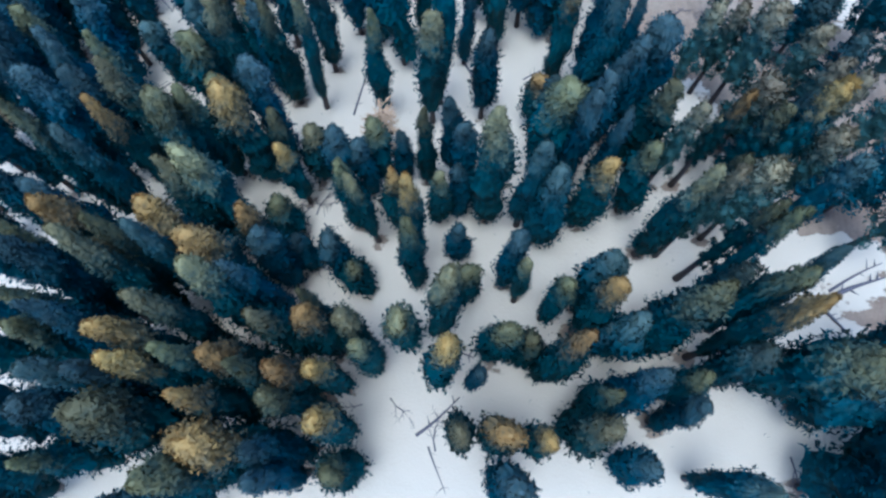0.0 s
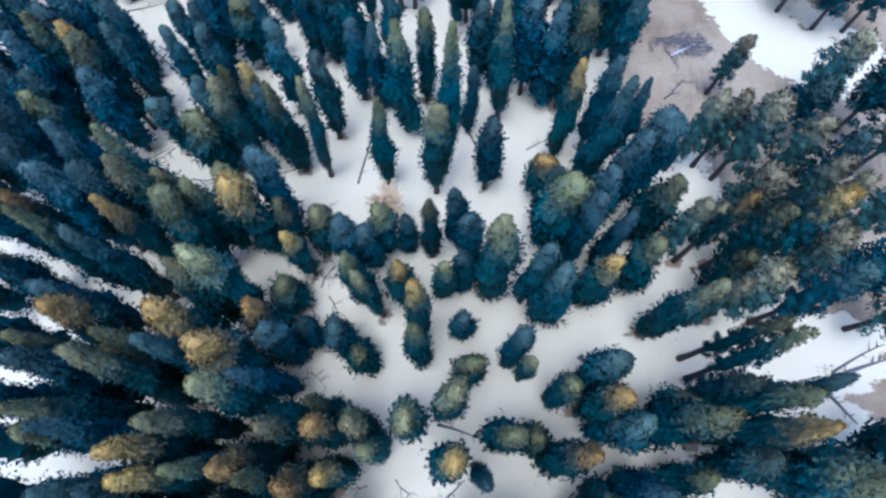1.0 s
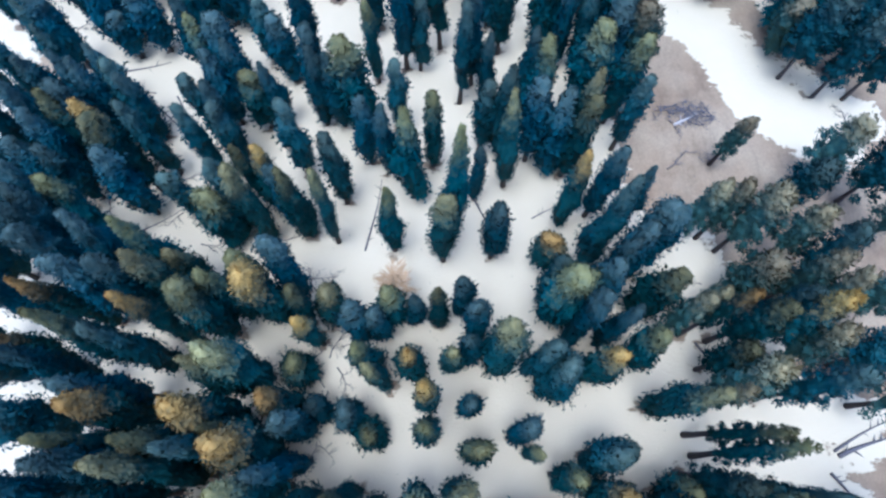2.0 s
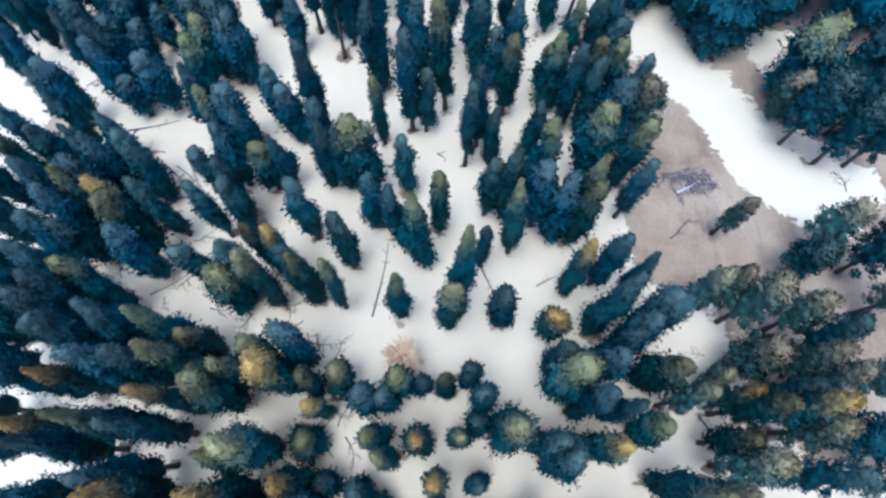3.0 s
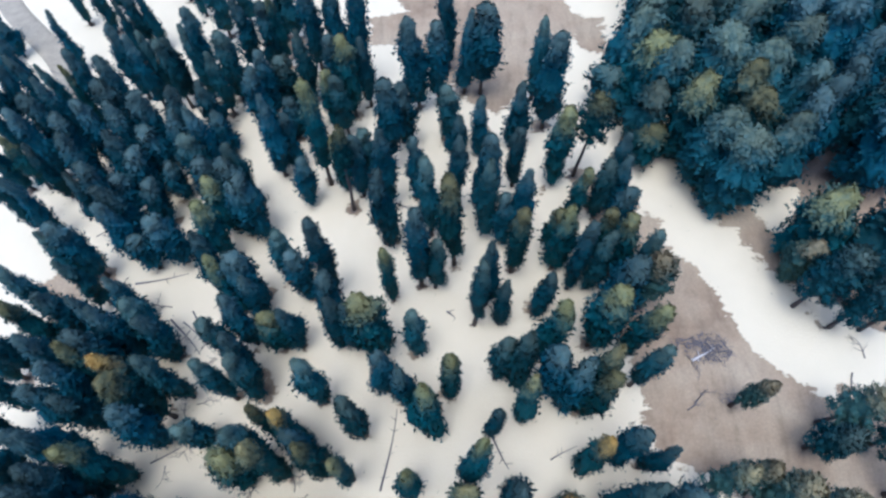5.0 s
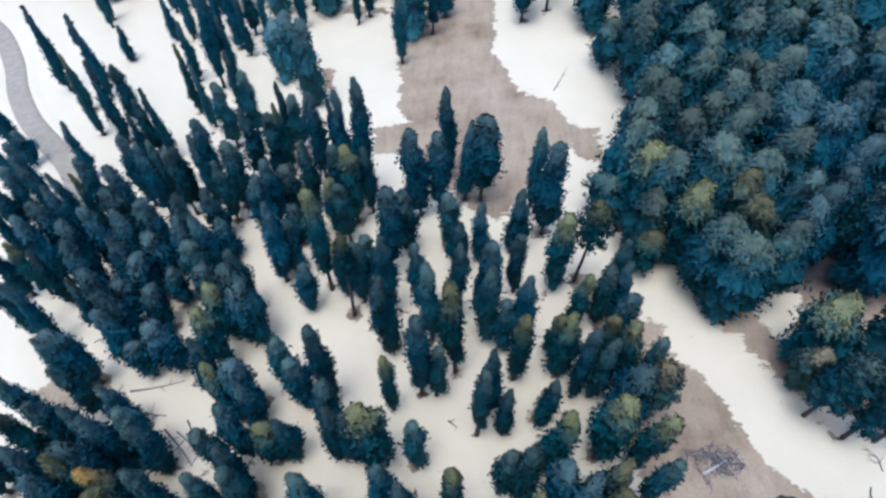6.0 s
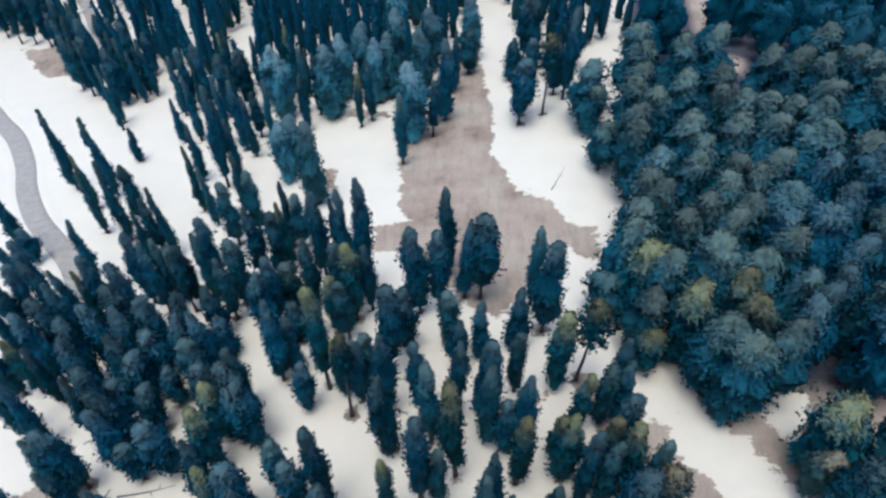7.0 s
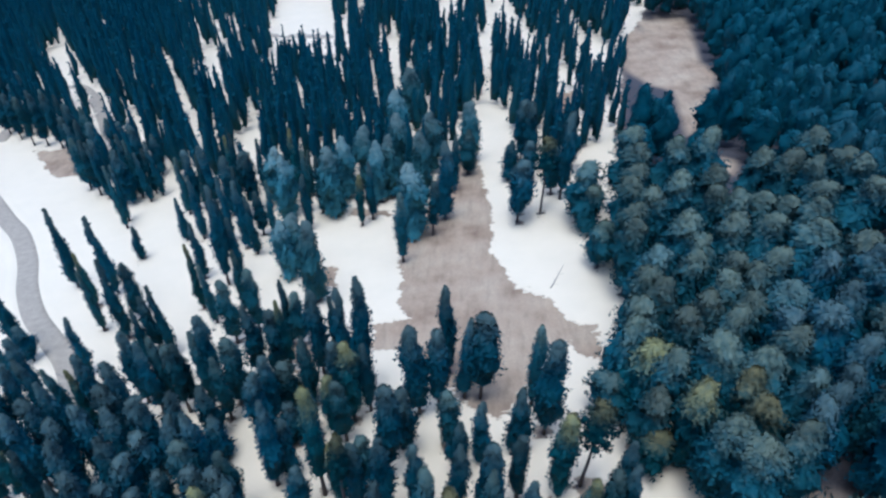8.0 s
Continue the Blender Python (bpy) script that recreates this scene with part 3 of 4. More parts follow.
stand([
    (-2.9, 116.2, 17, 2.0, "b"), (-2.6, 136.3, 27, 2.0, "t"), (0.6, 128.9, 24, 2.3, "t"), (3.9, 128.3, 25, 2.9, "t"),
    (9.7, 113.8, 20, 2.2, "t"), (14.2, 125.6, 23, 1.7, "b"), (15.8, 117.7, 28, 2.6, "t"), (28.0, 121.5, 13, 3.9, "b"),
    (30.5, 126.3, 24, 3.8, "r"), (33.1, 121.2, 21, 4.5, "o"), (34.9, 131.0, 24, 4.1, "r"), (36.2, 117.5, 24, 3.8, "r"),
    (40.7, 127.4, 24, 4.0, "r"), (40.9, 136.8, 24, 3.8, "r"), (45.5, 120.6, 24, 4.6, "r"), (46.7, 132.0, 24, 3.8, "r"),
    (50.1, 126.5, 24, 3.8, "r"), (51.1, 136.6, 24, 3.8, "r"), (51.2, 116.5, 24, 4.5, "r"), (53.4, 131.1, 24, 3.8, "r"), (59.3, 125.4, 24, 3.8, "t"), (67.0, 125.7, 24, 4.2, "t"), (72.6, 130.2, 24, 4.0, "t"),
    (81.8, 135.1, 25, 3.9, "t"), (63.1, 141.9, 24, 4.0, "r"), (81.6, 140.8, 25, 4.1, "t"), (72.3, 102.3, 20, 4.8, "t"), (66.9, 99.3, 25, 4.4, "t"),
    (58.5, 120.5, 24, 3.8, "r"), (62.0, 133.0, 24, 4.1, "b"), 
])
stand([
    (67.9, 116.8, 24, 3.9, "t"), (76.8, 124.8, 23, 4.6, "r"), 
    (-110.4, 155.4, 24, 1.8, "t"), (-105.2, 150.4, 12, 2.2, "t"), (-103.7, 140.9, 20, 1.5, "b"), (-91.2, 160.2, 21, 1.4, "b"),
    (-88.6, 144.7, 19, 1.6, "t"), (-83.5, 156.8, 27, 1.9, "t"), (-73.8, 146.4, 19, 1.5, "t"), (-73.2, 151.4, 19, 2.3, "t"),
    (-69.0, 149.4, 23, 1.5, "t"), (-61.5, 160.3, 20, 1.3, "b"), (-54.9, 137.7, 22, 2.3, "t"), (-53.8, 151.4, 21, 2.5, "b"),
    (-49.1, 155.0, 21, 1.9, "b"), (-45.4, 140.5, 22, 2.5, "t"), (-40.6, 140.1, 20, 2.6, "t"), (-39.9, 149.5, 22, 1.5, "t"),
    (-38.3, 140.9, 23, 1.5, "o"), (-37.4, 149.0, 18, 1.9, "b"), (-30.8, 139.1, 27, 2.3, "t"), (-28.1, 145.4, 19, 1.3, "t"),
])
stand([
    (37.4, 140.1, 24, 4.3, "r"), (39.6, 158.8, 24, 3.8, "r"), (41.3, 147.9, 24, 4.2, "b"), (47.3, 145.3, 24, 4.1, "r"),
    (50.4, 159.7, 24, 4.4, "r"), (50.9, 150.9, 24, 3.9, "r"), (54.2, 143.3, 24, 4.0, "r"), (57.8, 138.4, 24, 3.8, "r"),
    (59.6, 157.6, 24, 4.6, "r"), (66.7, 155.7, 24, 3.9, "r"), (72.0, 140.9, 24, 3.9, "t"),
    (75.2, 152.0, 24, 5.0, "r"), (83.4, 147.6, 24, 5.0, "r"), (-107.8, 181.0, 28, 1.9, "t"),
    (-98.0, 171.4, 19, 1.3, "o"), (-94.6, 177.0, 28, 1.9, "t"), (-83.7, 165.9, 18, 2.3, "t"), (-70.4, 180.0, 20, 1.8, "t"),
    (-66.8, 166.8, 23, 1.4, "o"), (-62.8, 176.6, 33, 2.0, "t"), (-59.9, 179.4, 22, 1.6, "t"), (-55.4, 165.6, 20, 1.6, "b"),
])
stand([
    (-46.1, 178.2, 20, 3.4, "c"), (-44.4, 184.0, 18, 3.6, "c"), (-36.5, 166.0, 26, 3.3, "c"), (-14.8, 180.7, 24, 1.8, "b"),
    (35.7, 170.8, 15, 3.6, "r"), (41.7, 165.9, 24, 3.8, "r"), (43.0, 178.4, 24, 4.4, "r"), (46.8, 172.4, 24, 4.3, "r"),
    (54.6, 178.8, 24, 4.0, "r"), (59.7, 170.0, 24, 4.2, "r"), (65.4, 168.9, 24, 4.2, "r"), (65.4, 184.4, 21, 4.0, "r"),
    (71.7, 169.9, 22, 4.2, "r"), (76.8, 168.0, 21, 4.0, "r"), (81.1, 163.9, 22, 4.2, "r"), (83.8, 185.2, 23, 4.9, "r"),
    (86.1, 178.3, 25, 3.9, "r"), (86.7, 171.0, 21, 4.7, "r"), (95.7, 169.0, 22, 5.2, "r"), (100.4, 182.6, 22, 3.9, "r"),
    (-82.4, 201.7, 16, 1.4, "t"), (-77.9, 204.2, 12, 1.2, "t"), (-77.3, 202.0, 24, 1.4, "t"), (-67.4, 198.9, 24, 1.5, "t"),
])
stand([
    (-67.4, 194.1, 19, 1.3, "t"), (-66.8, 211.7, 20, 1.3, "t"), (-61.4, 194.9, 24, 1.8, "t"), (-58.3, 201.0, 16, 2.0, "t"),
    (-57.7, 190.3, 22, 1.7, "t"), (-53.0, 195.2, 23, 1.6, "b"), (-51.7, 210.6, 23, 3.8, "c"), (-44.2, 202.0, 20, 1.6, "t"),
    (-41.6, 211.3, 22, 1.6, "t"), (-37.0, 209.5, 25, 4.2, "c"), (-28.1, 201.9, 19, 1.4, "o"), (-25.2, 204.5, 21, 1.8, "t"),
    (-12.4, 193.8, 25, 4.7, "c"), (-6.8, 193.1, 19, 1.6, "t"), (-3.2, 201.5, 27, 3.0, "t"), (18.2, 200.1, 18, 3.1, "t"),
    (29.1, 210.2, 18, 2.4, "t"), (36.0, 189.5, 15, 3.7, "r"), (49.4, 198.1, 23, 5.0, "r"), (57.8, 196.7, 24, 4.4, "r"),
    (68.4, 199.2, 24, 4.6, "r"), (80.1, 192.5, 21, 4.0, "r"), (97.2, 201.8, 21, 4.8, "r"), (100.9, 190.3, 20, 4.8, "r"),
])
stand([
    (-120.7, 234.5, 24, 1.5, "t"), (-110.4, 229.5, 22, 3.4, "t"), (-108.3, 232.9, 23, 1.5, "b"), (-107.2, 217.4, 22, 1.3, "t"),
    (-106.0, 212.7, 24, 1.3, "b"), (-104.0, 234.7, 19, 1.6, "t"), (-103.9, 229.2, 20, 1.4, "t"), (-101.2, 233.3, 22, 1.5, "t"),
    (-86.5, 217.7, 22, 1.8, "b"), (-84.1, 220.9, 23, 2.0, "t"), (-79.8, 217.5, 23, 1.3, "b"), (-79.7, 223.6, 23, 2.7, "t"),
    (-75.3, 233.6, 21, 1.3, "o"), (-73.1, 231.6, 23, 1.8, "t"), (-70.6, 214.6, 23, 2.9, "t"), (-64.6, 231.0, 20, 1.6, "t"),
    (-64.4, 216.8, 23, 2.9, "t"), (-56.7, 221.3, 21, 4.4, "c"), (-52.5, 227.1, 24, 1.5, "o"), (-46.6, 223.3, 18, 1.3, "b"),
    (-46.3, 212.9, 23, 1.7, "b"), (-34.3, 218.9, 23, 3.1, "c"), (-29.0, 226.3, 23, 3.5, "c"), (-23.7, 214.9, 23, 3.0, "c"),
])
stand([
    (-19.7, 218.0, 23, 3.4, "c"), (-18.9, 235.0, 23, 3.6, "c"), (-10.4, 219.9, 23, 3.7, "c"), (-8.0, 232.3, 23, 3.9, "c"),
    (0.0, 219.1, 21, 1.8, "t"), (4.4, 228.9, 17, 3.0, "b"), (17.3, 222.5, 15, 2.8, "t"), (22.0, 232.6, 24, 2.8, "t"),
    (23.0, 219.3, 15, 2.6, "t"), (-107.1, 249.7, 17, 2.5, "t"), (-20.1, 255.1, 23, 3.9, "c"), (4.6, 238.5, 23, 3.3, "c"),
    (-16.0, 277.0, 23, 4.2, "c"), (16.5, 103.6, 24, 2.2, "o"), (20.7, 105.4, 26, 3.2, "h"), (-93.8, 193.6, 12, 1.8, "t"),
    (-21.0, 100.3, 28, 2.0, "h"), (-205.8, 315.2, 20, 1.9, "t"), (-196.2, 305.1, 21, 2.4, "t"),
    (-187.1, 297.7, 22, 2.2, "t"), (-177.1, 289.5, 23, 2.0, "b"), (-169.9, 287.4, 24, 2.5, "t"), (-161.7, 283.6, 25, 2.3, "t"),
])
stand([
    (-149.0, 269.3, 20, 2.1, "t"), (-141.5, 259.4, 21, 1.9, "t"), (-131.5, 243.2, 22, 2.4, "b"), (-125.6, 237.9, 23, 2.2, "t"),
    (-120.8, 235.0, 24, 2.0, "t"), (-204.3, 323.8, 25, 2.5, "t"), (-181.9, 305.4, 20, 2.3, "t"), (-173.7, 301.9, 21, 2.1, "b"),
    (-161.5, 290.4, 22, 1.9, "t"), (-148.7, 276.1, 23, 2.4, "t"), (-135.1, 254.8, 24, 2.2, "t"), (-127.4, 248.2, 25, 2.0, "t"),
    (-212.4, 330.3, 20, 2.5, "b"), (-193.0, 314.0, 21, 2.3, "t"), (-198.8, 330.3, 22, 2.1, "t"), (-113.5, 239.3, 23, 1.9, "t"),
    (-110.8, 244.4, 24, 2.4, "t"), (-136.8, 264.2, 25, 2.2, "b"), (-128.0, 262.3, 20, 2.0, "t"), (-121.3, 256.5, 21, 2.5, "t"),
    (-24.4, 134.9, 30, 2.2, "t"), (-20.6, 132.1, 36, 2.6, "t"), (17.7, 196.0, 22, 3.5, "t"), (24.8, 199.9, 26, 3.2, "h"),
])
stand([
    (31.4, 207.1, 29, 2.3, "t"), (35.4, 195.2, 20, 4.6, "b"), (24.3, 228.0, 25, 2.7, "t"), (36.3, 225.4, 21, 2.7, "t"),
    (47.8, 190.5, 20, 4.2, "r"), (51.6, 211.3, 21, 4.6, "r"),
])


# ---- shapes of the trees ----
def mesh_from(name, verts, faces, mat, smooth=False):
    me = bpy.data.meshes.new(name)
    me.from_pydata(verts, [], faces)
    me.materials.append(mat)
    if smooth:
        me.shade_smooth()
    me.update()
    return me


def crown_from(name, shape, mat):
    """A crown whose sprays are shaded as parts of one soft clump."""
    verts, faces, normals = shape
    me = mesh_from(name, verts, faces, mat, True)
    me.normals_split_custom_set_from_vertices(normals)
    return me


def facing(verts, tri, n):
    """The triangle turned so that it faces along n."""
    a, b, c = (Vector(verts[k]) for k in tri)
    return tri if (b - a).cross(c - a).dot(n) > 0 else (tri[0], tri[2], tri[1])


def tube(points, radii, sides=7):
    """Vertices and faces of a tapered tube along points."""
    verts, faces = [], []
    for i, (p, r) in enumerate(zip(points, radii)):
        a, b = points[max(i - 1, 0)], points[min(i + 1, len(points) - 1)]
        d = (Vector(b) - Vector(a)).normalized()
        u = d.orthogonal().normalized()
        v = d.cross(u)
        for k in range(sides):
            w = 2 * math.pi * k / sides
            verts.append(tuple(Vector(p) + r * (math.cos(w) * u + math.sin(w) * v)))
    for i in range(len(points) - 1):
        for k in range(sides):
            j = (k + 1) % sides
            faces.append((i * sides + k, i * sides + j, (i + 1) * sides + j, (i + 1) * sides + k))
    faces.append(tuple(range(sides))[::-1])
    faces.append(tuple(range((len(points) - 1) * sides, len(points) * sides)))
    return verts, faces


def join(parts):
    verts, faces = [], []
    for v, f in parts:
        n = len(verts)
        verts += v
        faces += [tuple(i + n for i in q) for q in f]
    return verts, faces


def full_crown(seed, height=30.0, radius=2.0, low=4.0, point=0.4, waist=0.22, lump=1.2, amp=0.45, rings=30, sides=16, sprays=2800, size=0.38):
    """A dense crown: a body of many rounded tufts of boughs, ragged with short sprays of needles."""
    rnd = random.Random(seed)
    shift = Vector((seed * 7.31, seed * 3.17, seed * 1.93))
    lobes = [(rnd.choice((1, 2, 2, 3)), rnd.uniform(0, 6.28), rnd.uniform(-0.5, 0.5)) for _ in range(3)]

    def skin(az, z):
        u = max((height - z) / (height - low), 0.003)
        r = radius * min(1.0, 1.3 * u ** point) * (1 - waist * max(0, u - 0.6) / 0.4)
        c, s = math.cos(az), math.sin(az)
        p = Vector((c * max(r, 0.6), s * max(r, 0.6), z * 0.85)) / lump + shift
        tufts = 1.5 * abs(noise.noise(p)) + 0.8 * abs(noise.noise(p * 2.1)) - 0.55 + 1.0 * noise.noise(p * 0.45)
        wide = sum(math.sin(n * az + f + q * z) for n, f, q in lobes) / 3
        r *= 1 + amp * tufts + 0.36 * wide
        bend = 0.09 * radius * min(1.0, 4 * u)
        return c * r + bend * math.sin(0.31 * z + seed), s * r + bend * math.sin(0.27 * z + 2 * seed), z + 0.35 * amp * radius * tufts * (1 - u) ** 3

    body = np.array([[skin(6.2832 * (k + 0.5 * (i % 2)) / sides, low + (height - 0.1 - low) * (1 - (1 - i / (rings - 1)) ** 1.35)) for k in range(sides)] for i in range(rings)])
    around = np.roll(body, -1, 1) - np.roll(body, 1, 1)
    upward = np.gradient(body, axis=0)
    out = np.cross(around, upward)
    out[-2:] += (0, 0, 1e-3)
    out /= np.maximum(np.linalg.norm(out, axis=2, keepdims=True), 1e-9)
    middle = body.mean(1, keepdims=True)
    verts = [tuple(v) for v in (middle + (body - middle) * 0.76).reshape(-1, 3)]
    normals = [Vector(v) for v in out.reshape(-1, 3)]
    faces = []
    for i in range(rings - 1):
        for k in range(sides):
            j = (k + 1) % sides
            faces.append((i * sides + k, i * sides + j, (i + 1) * sides + j, (i + 1) * sides + k))
    top = len(verts)
    verts += [(*middle[-1, 0, :2], height), (*middle[0, 0, :2], low + 0.3)]
    normals += [Vector((0, 0, 1)), Vector((0, 0, -1))]
    for k in range(sides):
        j = (k + 1) % sides
        faces.append(((rings - 1) * sides + k, (rings - 1) * sides + j, top))
        faces.append((j, k, top + 1))
    for _ in range(sprays):
        i, k = rnd.randrange(rings - 1), rnd.randrange(sides)
        mixed = rnd.random()
        c = Vector(middle[i, 0] + (body[i, k] * (1 - mixed) + body[i + 1, k] * mixed - middle[i, 0]) * (0.74 + 0.3 * rnd.random() ** 0.7))
        n = Vector(out[i, k])
        any_way = Vector((rnd.gauss(0, 1), rnd.gauss(0, 1), rnd.gauss(0, 1))).normalized()
        way = (any_way - 0.85 * n * any_way.dot(n) + 0.3 * n + Vector((0, 0, -0.15))).normalized()
        side = way.cross(n + 0.25 * any_way.orthogonal())
        side = side.normalized() if side.length > 0.05 else way.orthogonal().normalized()
        l, w = size * rnd.uniform(0.6, 1.35), size * rnd.uniform(0.25, 0.5)
        q = len(verts)
        verts += [tuple(c - side * w), tuple(c + side * w), tuple(c + way * l)]
        soft = (n + 0.3 * any_way + Vector((0, 0, 0.55))).normalized()
        normals += [soft] * 3
        faces.append(facing(verts, (q, q + 1, q + 2), soft))
    return verts, faces, normals


def clump(level):
    bm = bmesh.new()
    bmesh.ops.create_icosphere(bm, subdivisions=level, radius=1.0)
    shape = [tuple(v.co) for v in bm.verts], [tuple(v.index for v in f.verts) for f in bm.faces]
    bm.free()
    return shape


CLUMP = clump(1)


def pine_crown(seed, height=24.0, radius=3.2, low=2.5, puffs=34, tufts=62, size=0.62, body=CLUMP, puff=0.31):
    """A broad rounded crown of many separate tufts at the ends of its limbs."""
    rnd = random.Random(seed)
    verts, faces, normals = [], [], []
    for i in range(puffs):
        u = (i + 0.5) / puffs
        ang = i * 2.39996 + rnd.uniform(-0.3, 0.3)
        zz = low + (height - low - 0.6) * (u ** 0.8) * rnd.uniform(0.94, 1.0)
        f = (height - zz) / (height - low)
        rad = radius * min(1, 1.3 * max(f, 0.01) ** 0.6) * (1 - 0.3 * max(0, f - 0.6) / 0.4) * rnd.uniform(0.6, 1.05)
        px, py = math.cos(ang) * rad * 0.85, math.sin(ang) * rad * 0.85
        big = rnd.uniform(0.6, 1.35) * radius * puff
        n = len(verts)
        out = Vector((0.75 * math.cos(ang), 0.75 * math.sin(ang), 0.5))
        for q in body[0]:
            d = Vector(q)
            lump = 0.42 + 0.18 * math.sin(5 * d.x + i) * math.cos(4 * d.y + 2 * i) + rnd.uniform(-0.2, 0.2)
            verts.append(tuple(Vector((px, py, zz)) + Vector((d.x, d.y, 0.85 * d.z)) * big * lump))
            normals.append((d + out).normalized())
        faces += [tuple(k + n for k in f) for f in body[1]]
        for k in range(tufts):
            d = Vector((rnd.gauss(0, 1), rnd.gauss(0, 1), rnd.gauss(0.5, 0.8))).normalized()
            c = Vector((px, py, zz)) + Vector((d.x, d.y, 0.85 * d.z)) * big * rnd.uniform(0.45, 0.95)
            side = d.orthogonal().normalized()
            side.rotate(Matrix.Rotation(rnd.uniform(0, 6.28), 3, d))
            tip = (d + Vector((0, 0, 0.35)) + 0.7 * side.cross(d) * rnd.uniform(-1, 1)).normalized()
            l, w = size * rnd.uniform(0.6, 1.3), size * rnd.uniform(0.26, 0.48)
            n = len(verts)
            verts += [tuple(c - side * w), tuple(c + side * w), tuple(c + tip * l)]
            soft = (d + out + 0.45 * (tip - d)).normalized()
            normals += [soft] * 3
            faces.append(facing(verts, (n, n + 1, n + 2), soft))
    core = [(0, 0, low + 1), (0, 0, low + 4), (0, 0, low + 8), (0, 0, height - 3), (0, 0, height - 1)]
    cv, cf = tube(core, [radius * k for k in (0.2, 0.42, 0.42, 0.24, 0.06)], 9)
    n = len(verts)
    verts += cv
    normals += [Vector((v[0], v[1], 0.3)).normalized() for v in cv]
    faces += [tuple(i + n for i in f) for f in cf]
    return verts, faces, normals


def trunk_shape(seed, height, base):
    rnd = random.Random(seed)
    pts = [(rnd.uniform(-1, 1) * 0.06 * i * (i > 0), rnd.uniform(-1, 1) * 0.06 * i * (i > 0), -0.6 + (height + 0.3) * i / 6) for i in range(7)]
    radii = [base * k for k in (1.35, 1.0, 0.85, 0.68, 0.5, 0.3, 0.06)]
    return tube(pts, radii, 8)


POINTS = (0.34, 0.46, 0.60, 0.38, 0.72, 0.50, 0.42, 0.56, 0.65, 0.48)
LOWS = (3.5, 5.0, 3.0, 6.0, 4.0, 4.5, 7.0, 3.0, 5.5, 4.0)
FIRS = [crown_from("fir_crown", full_crown(10 + i, point=POINTS[i], low=LOWS[i]), LEAF["t"]) for i in range(10)]
WIDE_FIRS = [crown_from("fir_crown", full_crown(30 + i, radius=2.9, point=POINTS[i], low=LOWS[i], sides=22, sprays=4300, size=0.36), LEAF["t"]) for i in range(4)]
MID_FIRS = [crown_from("fir_crown", full_crown(120 + i, point=POINTS[i] + 0.02, low=LOWS[i], rings=26, sides=14, lump=1.4, amp=0.5, sprays=2600, size=0.45), LEAF["t"]) for i in range(10)]
SPIRES = [crown_from("spire_crown", full_crown(40 + i, point=0.8, amp=0.6, lump=1.4, rings=22, sides=10, sprays=1500, size=0.7, low=2.5), LEAF["t"]) for i in range(4)]
CEDARS = [crown_from("cedar_crown", full_crown(50 + i, height=24, radius=3.2, low=2.2, point=0.5, waist=0.1, lump=1.6, amp=0.6, rings=22, sides=16, sprays=2800, size=0.6), LEAF["c"]) for i in range(4)]
PINES = [crown_from("pine_crown", full_crown(70 + i, height=24, radius=3.2, low=4.0, point=0.5, waist=0.35, lump=1.5, amp=0.6, rings=20, sides=15, sprays=2700, size=0.5), LEAF["r"]) for i in range(6)]
BIG_PINES = [crown_from("pine_crown", full_crown(110 + i, height=24, radius=4.6, low=3.0, point=0.48, waist=0.3, lump=1.7, amp=0.55, rings=26, sides=24, sprays=5500, size=0.5), LEAF["r"]) for i in range(3)]
SPARSE_PINES = [crown_from("pine_crown", pine_crown(60 + i, puffs=46, tufts=100, low=6.0, size=0.38), LEAF["b"]) for i in range(4)]
HIGH_PINE = crown_from("pine_crown", pine_crown(66, puffs=40, tufts=75, low=12.5, size=0.42), LEAF["k"])
FIR_TRUNK = mesh_from("fir_trunk", *trunk_shape(5, 29.5, 0.36), BARK, True)
PINE_TRUNK = mesh_from("pine_trunk", *trunk_shape(6, 22.5, 0.36), BARK, True)

FIR_LABEL = {
    "t": "tall dark blue-green spruce standing in the snow",
    "b": "tall blue-grey cedar with feathery boughs on the snow",
    "o": "tall fir with an olive-tinged top on the snow",
    "g": "tall fir with a golden-brown top",
    "p": "tall fir with a pale straw-coloured top",
    "r": "slender dark green fir on the forest floor",
}
PINE_LABEL = {
    "t": "broad dark blue-green pine on bare forest floor",
    "b": "broad blue-grey pine with a loose tufted crown",
    "o": "round-crowned pine with an olive-brown top",
    "g": "round-crowned pine with a golden-brown top",
    "p": "round-crowned pine with a pale straw-coloured top",
    "r": "round-crowned dark green pine in the dense wood",
    "k": "loose-crowned pine with greyish tan upper boughs",
    "h": "high-crowned pine with a long bare trunk over the snow",
}


